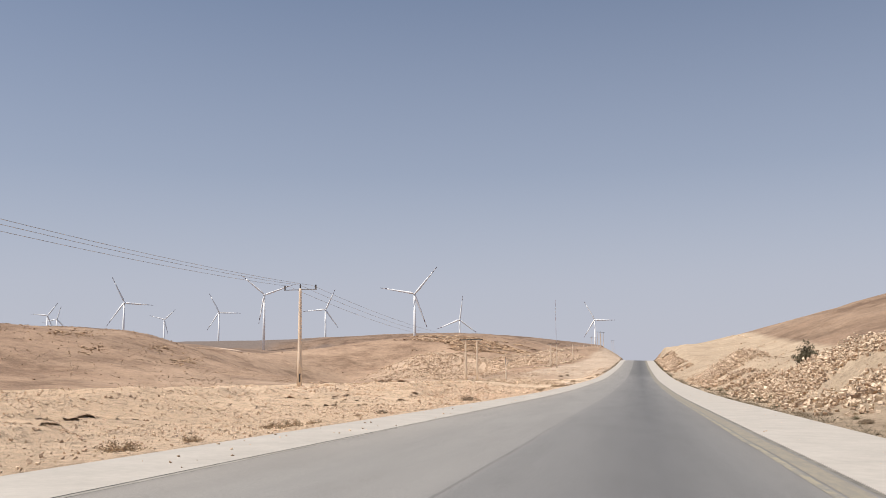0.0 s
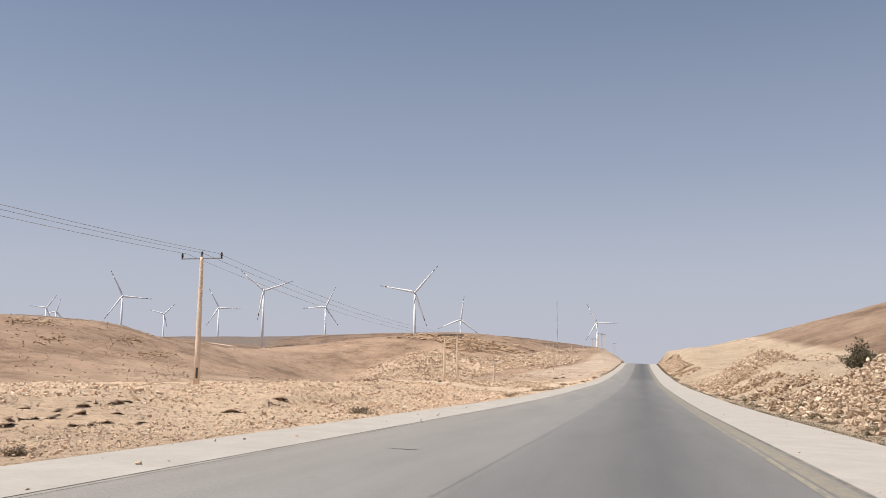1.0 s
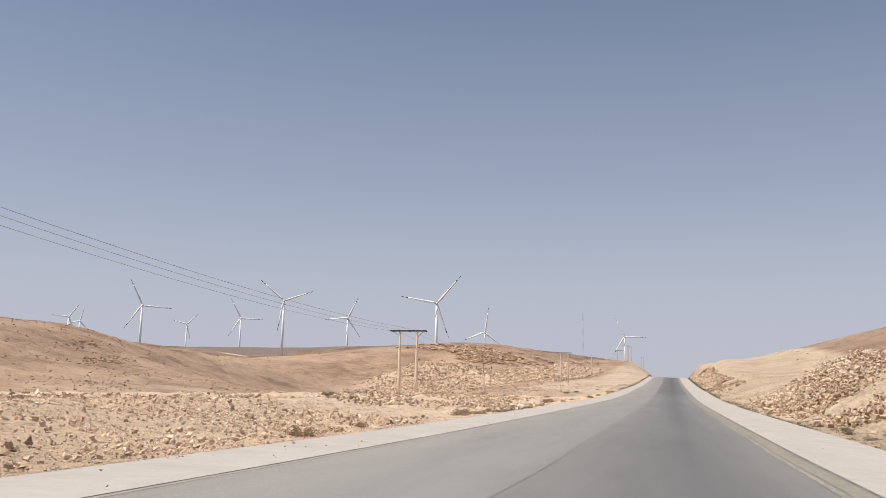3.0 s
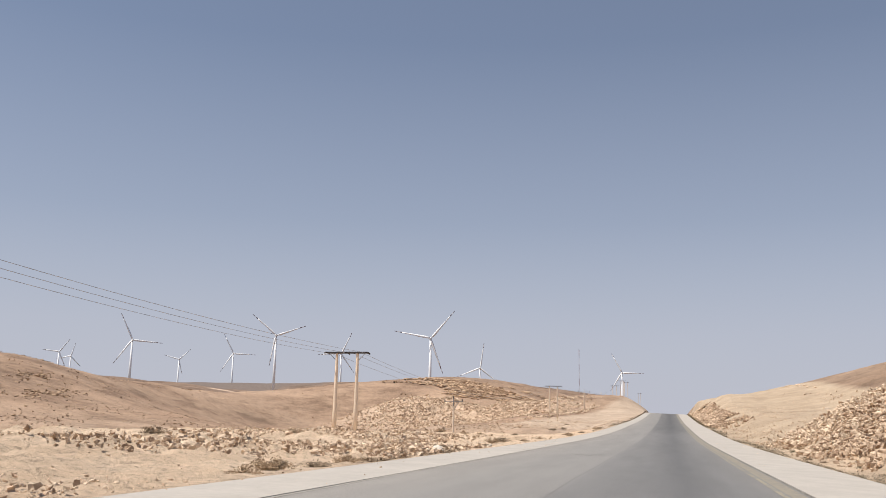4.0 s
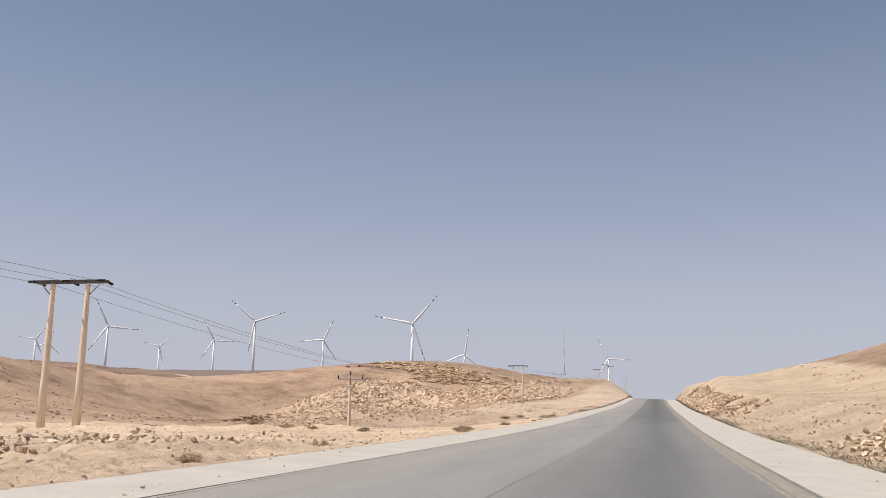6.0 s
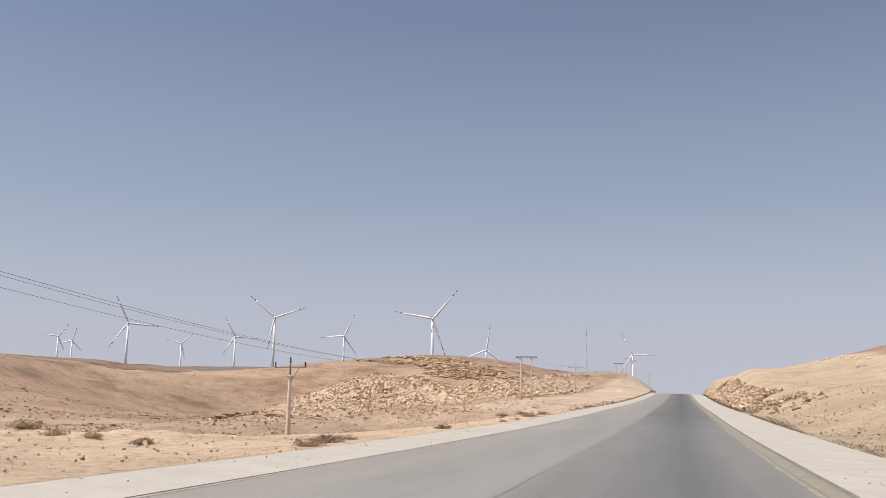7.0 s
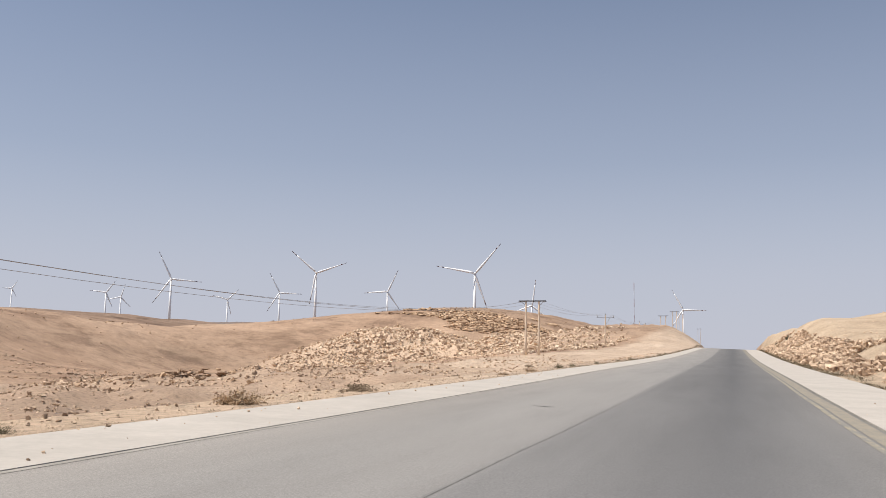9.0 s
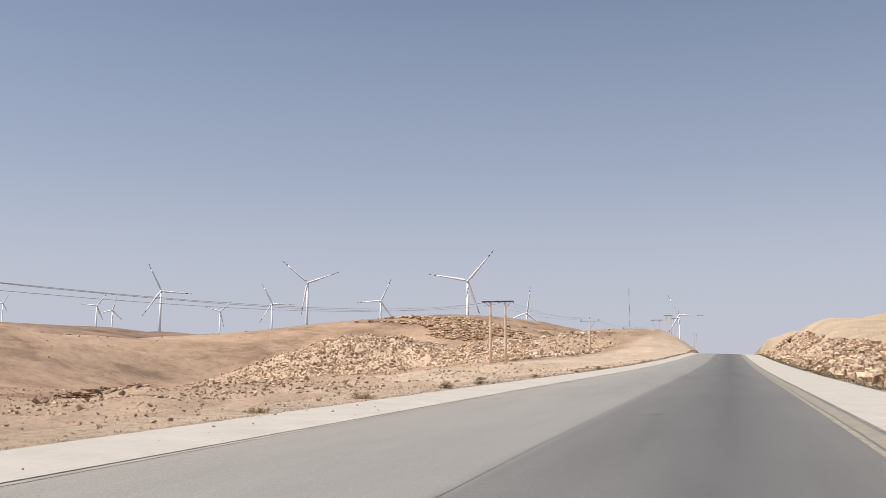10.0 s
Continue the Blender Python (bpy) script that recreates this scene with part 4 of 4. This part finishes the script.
# ---- scrub ----
def scrub(seed, radius, height, leaf_mat, leaves, label, leaf=0.033):
    r = random.Random(seed)
    thing = new("shrub")
    bm, tips = bmesh.new(), []
    for _ in range(22):
        a, lean = r.uniform(0, 6.28), r.uniform(0.1, 1.0)
        p = Vector((0, 0, -0.05))
        d = Vector((math.cos(a) * lean * radius, math.sin(a) * lean * radius, height * (1.05 - 0.55 * lean) * r.uniform(0.6, 1.0)))
        for s in range(3):
            q = p + d / 3 + Vector((r.gauss(0, 0.05), r.gauss(0, 0.05), r.gauss(0, 0.03))) * radius
            cyl(bm, p, q, 0.016 - 0.004 * s, 0.012 - 0.004 * s, 4)
            p = q
            tips.append((q.copy(), s))
            tips.append(((p + q) / 2, s))
    part("twig_tangle", bm, M_TWIG, thing, "tangle of dry twigs")
    vv, ff = [], []
    for _ in range(leaves):
        c, s = r.choice(tips)
        c = c + Vector((r.gauss(0, 1), r.gauss(0, 1), r.gauss(0, 0.7))) * radius * 0.13
        if c.z < 0.02:
            c.z = r.uniform(0.02, 0.1)
        u = Vector((r.gauss(0, 1), r.gauss(0, 1), r.gauss(0, 1))).normalized() * leaf * r.uniform(0.6, 1.6)
        w = u.cross(Vector((r.gauss(0, 1), r.gauss(0, 1), r.gauss(0, 1)))).normalized() * leaf * r.uniform(0.25, 0.6)
        i = len(vv)
        vv += [c - u, c + w, c + u, c - w]
        ff.append((i, i + 1, i + 2, i + 3))
    mesh_from("foliage", [tuple(k) for k in vv], ff, leaf_mat, thing)
    return tagged(thing, label, "shrub", "roadside scrub")


def settle(src, x, y, size, turn):
    ob = copy_thing(src, pose(x, y, at(x, y) - 0.03, 0, 0, turn))
    ob.scale = (size * 0.8, size * 0.72, size * 0.66)
    return ob


dry = scrub(1, 0.55, 0.42, M_DRYLEAF, 1350, "dry brown roadside shrub at the foot of the bank")
grey = scrub(2, 0.6, 0.42, M_GREYLEAF, 1350, "low grey-brown desert shrub beside the shoulder")
tall = scrub(3, 1.5, 2.5, M_DARKLEAF, 3600, "tall dark bush growing among the rocks", 0.085)
dark = scrub(4, 0.75, 0.6, M_GREENLEAF, 1200, "dark green-brown low bush on the stony verge", 0.03)
dry.matrix_world = pose(-9.3, 15.4, at(-9.3, 15.4) - 0.03)
dry.scale = (0.75, 0.75, 0.6)
grey.matrix_world = pose(-9.5, 51.5, at(-9.5, 51.5) - 0.03)
dark.matrix_world = pose(8.3, 74.0, at(8.3, 74.0) - 0.03)
tall.matrix_world = pose(15.6, 93.0, at(15.6, 93.0) - 0.1)
SCRUB = [(0, -9.1, 84.5, 1.1), (0, -9.2, 87.2, 0.8), (0, -9.2, 89.4, 0.7), (1, -9.4, 105, 0.9), (0, -9.4, 173.2, 0.8), (1, -22, 264.7, 1.9), (1, -20.8, 271.8, 1.8), (1, -22.7, 296.8, 1.7), (1, -17.6, 294.3, 1.2), (0, -22.6, 176.2, 1.6), (0, -19.6, 173.8, 1.2), (0, -18.1, 173.6, 0.9), (1, -20.5, 133, 1.6), (0, -9.2, 18.0, 0.6), (0, -9.6, 23.2, 0.9), (0, -9.5, 24.3, 0.9), (0, -9.1, 25.2, 0.6), (0, -9.6, 31, 0.5), (1, -9.4, 33.5, 0.7), (1, -9.3, 171.4, 1.2), (0, -9.0, 169.3, 1.0), (1, -9.3, 184, 1.0),
         (0, -9.3, 206.2, 1.35), (1, -9.2, 212.3, 1.15), (3, -8.8, 194.6, 0.45), (3, -8.85, 195.7, 0.35), (3, -8.85, 199.5, 0.4), 
         (1, -9.4, 115.5, 1.3), (1, -9.6, 122.1, 1.2), (1, -9.4, 123.3, 0.9), (1, -9.3, 131, 0.9), (1, -21.6, 119.8, 1.5), (0, -9.2, 143, 0.8), (0, -9.2, 151, 0.9), (1, -14, 170, 1.0),
         (3, 8.2, 63.9, 0.9), (3, 7.8, 66, 0.7), (0, 7.9, 70, 0.8), (3, 8.0, 83, 1.0), (3, 8.4, 85, 0.8), (3, 8.2, 103, 0.9), (3, 7.9, 106, 0.7), (3, 8.3, 120, 0.8), (0, 8.2, 56, 0.7), (1, 7.8, 48, 0.7), (0, 8.1, 40, 0.7), (1, 8.3, 96, 0.9), (0, 8.2, 112, 0.8), (1, 8.4, 128, 0.8),
         (0, 8.3, 150, 0.9), (1, 8.2, 166, 0.8), (2, 10.5, 300, 0.5), (2, 11.0, 330, 0.45), (2, 11.5, 402, 0.6), (1, 9.0, 291, 1.0), (2, 10.0, 415, 0.5), (2, 8.4, 428, 0.4), (2, 8.9, 421, 0.35), (2, 9.6, 432, 0.4), (0, 8.3, 240, 0.9), (1, 8.3, 262, 0.8)]
more = random.Random(12)
y = 26.0
while y < 150:
    SCRUB.append((more.choice((1, 3, 1)), 7.0 + more.uniform(0, 0.9), y, more.uniform(0.5, 0.95)))
    y += more.uniform(1.6, 5.0)
SCRUB += [(2, 8.3, 352, 0.5), (2, 8.8, 359, 0.4), (2, 9.4, 366, 0.45), (2, 10.6, 380, 0.4), (0, -8.9, 227.3, 0.6), (0, -9.0, 233.2, 0.8), (3, -8.95, 240.5, 0.75), (3, -8.95, 244.8, 0.6),
          (0, -9.4, 133.1, 1.0), (1, -9.5, 136.7, 1.1), (0, -21.2, 134.3, 1.8), (0, -9.1, 102.5, 1.1), (0, -9.3, 104.2, 1.2), (1, -9.2, 106.8, 1.0), (0, -9.1, 109, 1.1)]
y = 256.0
while y < 415:
    SCRUB.append((more.choice((1, 3, 3)), -8.85 - more.uniform(0, 0.3), y, more.uniform(0.4, 0.7)))
    y += more.uniform(8, 22)
for i, (k, x, y, s) in enumerate(SCRUB):
    settle((dry, grey, tall, dark)[k], x, y, s, i * 47)

# single pale boulders on the verge
def boulder(x, y, size, squash, label, seed, material):
    r = np.random.default_rng(seed)
    bm = bmesh.new()
    bmesh.ops.create_icosphere(bm, subdivisions=2, radius=0.5)
    for v in bm.verts:
        n = v.co.normalized()
        v.co *= 1 + 0.25 * noise.noise(n * 1.7 + Vector((seed, 0, 0))) + 0.12 * noise.noise(n * 4.0)
        for k in range(5):
            d = Vector(np.random.default_rng(seed * 10 + k).normal(size=3)).normalized()
            v.co -= max(v.co.dot(d) - 0.42, 0) * d
    bmesh.ops.transform(bm, matrix=Matrix.Diagonal((size * 1.3, size, size * squash, 1)), verts=bm.verts[:])
    ob = part("boulder", bm, material, None, label)
    ob.matrix_world = pose(x, y, at(x, y) + size * squash * 0.22, 0, 0, seed * 40)
    return tagged(ob, category="rock", group="pale boulders on the verge")


for k, (x, y, s, q) in enumerate(((-9.2, 120.3, 0.5, 0.7), (-9.0, 119.6, 0.3, 0.75), (-9.35, 121.1, 0.28, 0.8), (-8.9, 129.6, 0.2, 0.7), (-9.0, 130.6, 0.16, 0.8), (-9.6, 58.0, 0.2, 0.7))):
    boulder(x, y, s, q, "white chalky boulder lying on the stony verge", k + 3, M_CHALK)
for k, (x, y, s, q) in enumerate(((41.2, 408, 1.7, 0.6), (42.0, 398, 1.4, 0.5), (41.5, 389, 1.2, 0.6), (42.5, 380, 1.5, 0.5), (36.7, 259, 1.1, 0.5), (37.6, 262, 0.8, 0.6), (35.6, 256, 0.7, 0.6), (29, 283, 0.8, 0.5), (32.5, 300, 0.9, 0.5))):
    boulder(x, y, s * 0.7, q, "pale boulder lying on the brow of the bank", k + 13, M_BANK)

# low dry tufts along both verges
gr = np.random.default_rng(5)


def tufts(name, x, y, size, blades, material):
    n = len(x)
    z = land(x, y) - 0.03
    a, lean = gr.uniform(0, 6.28, (n, blades)), gr.uniform(0.85, 1.55, (n, blades))
    h = size[:, None] * gr.uniform(0.5, 1.0, (n, blades))
    base = np.stack([x, y, z], -1)[:, None] + np.concatenate([gr.normal(0, 0.3, (n, blades, 2)) * size[:, None, None], np.zeros((n, blades, 1))], -1)
    tip = base + np.stack([np.cos(a) * np.sin(lean), np.sin(a) * np.sin(lean), np.cos(lean)], -1) * h[..., None]
    w = np.stack([-np.sin(a), np.cos(a), a * 0], -1) * (0.04 * size)[:, None, None]
    mid = (base + tip) / 2
    v = np.stack([base, mid - w, tip, mid + w], 2).reshape(-1, 3)
    return mesh_from(name, v, np.arange(n * blades * 4).reshape(-1, 4), material)


def verge(x0, side, n, spread, low, high, seed, label, keep):
    x, y = x0 + side * np.abs(gr.normal(0, spread, n)), gr.uniform(0, 450, n)
    m = keep(y) * step(-0.8, 0.1, rumple(x * 0.3, y, 7.0, seed)) > gr.uniform(0, 1, n)
    tagged(tufts("verge_scrub", x[m], y[m], gr.uniform(low, high, m.sum()) * (1.0 + 0.5 * step(190, 300, y[m])) * (1.0 if side > 0 else 0.65 + 0.35 * step(190, 300, y[m])), 9, M_VERGE), label, "scrub", kind="stuff")


verge(6.38, 1, 7000, 0.16, 0.09, 0.26, 31, "dark line of low scrub at the edge of the wide shoulder", lambda y: 1.0)
verge(6.6, 1, 4200, 0.6, 0.12, 0.42, 32, "low grey-brown scrub along the wide shoulder", lambda y: 0.7)
verge(-8.4, -1, 5500, 0.14, 0.05, 0.17, 33, "dark line of low dry scrub at the edge of the shoulder", lambda y: 0.35 + 0.65 * step(60, 110, y))
verge(-8.5, -1, 2600, 0.22, 0.10, 0.24, 35, "dark low scrub along the far shoulder", lambda y: step(180, 210, y))
verge(-8.6, -1, 600, 0.4, 0.08, 0.26, 34, "sparse dry tufts along the road shoulder", lambda y: 0.2 + 0.8 * step(60, 120, y))
x, y = -8.62 - np.abs(gr.normal(0, 0.32, 900)), gr.uniform(109, 120.5, 900)
m = step(-0.3, 0.4, rumple(x, y, 1.6, 36)) > gr.uniform(0, 1, 900)
x, y = x[m], y[m]
tagged(tufts("verge_scrub", x, y, gr.uniform(0.1, 0.3, len(x)), 22, M_GREYLEAF), "thick strip of dry grey-brown scrub beside the shoulder", "scrub", kind="stuff")
n = 2200
x, y = gr.uniform(-260, -42, n), gr.uniform(140, 480, n)
m = step(0.0, 0.6, rumple(x, y, 18.0, 33)) > gr.uniform(0, 1, n)
tagged(tufts("desert_scrub", x[m], y[m], gr.uniform(0.2, 0.7, m.sum()), 22, M_GREYLEAF), "sparse low desert scrub on the slopes", "scrub", kind="stuff")
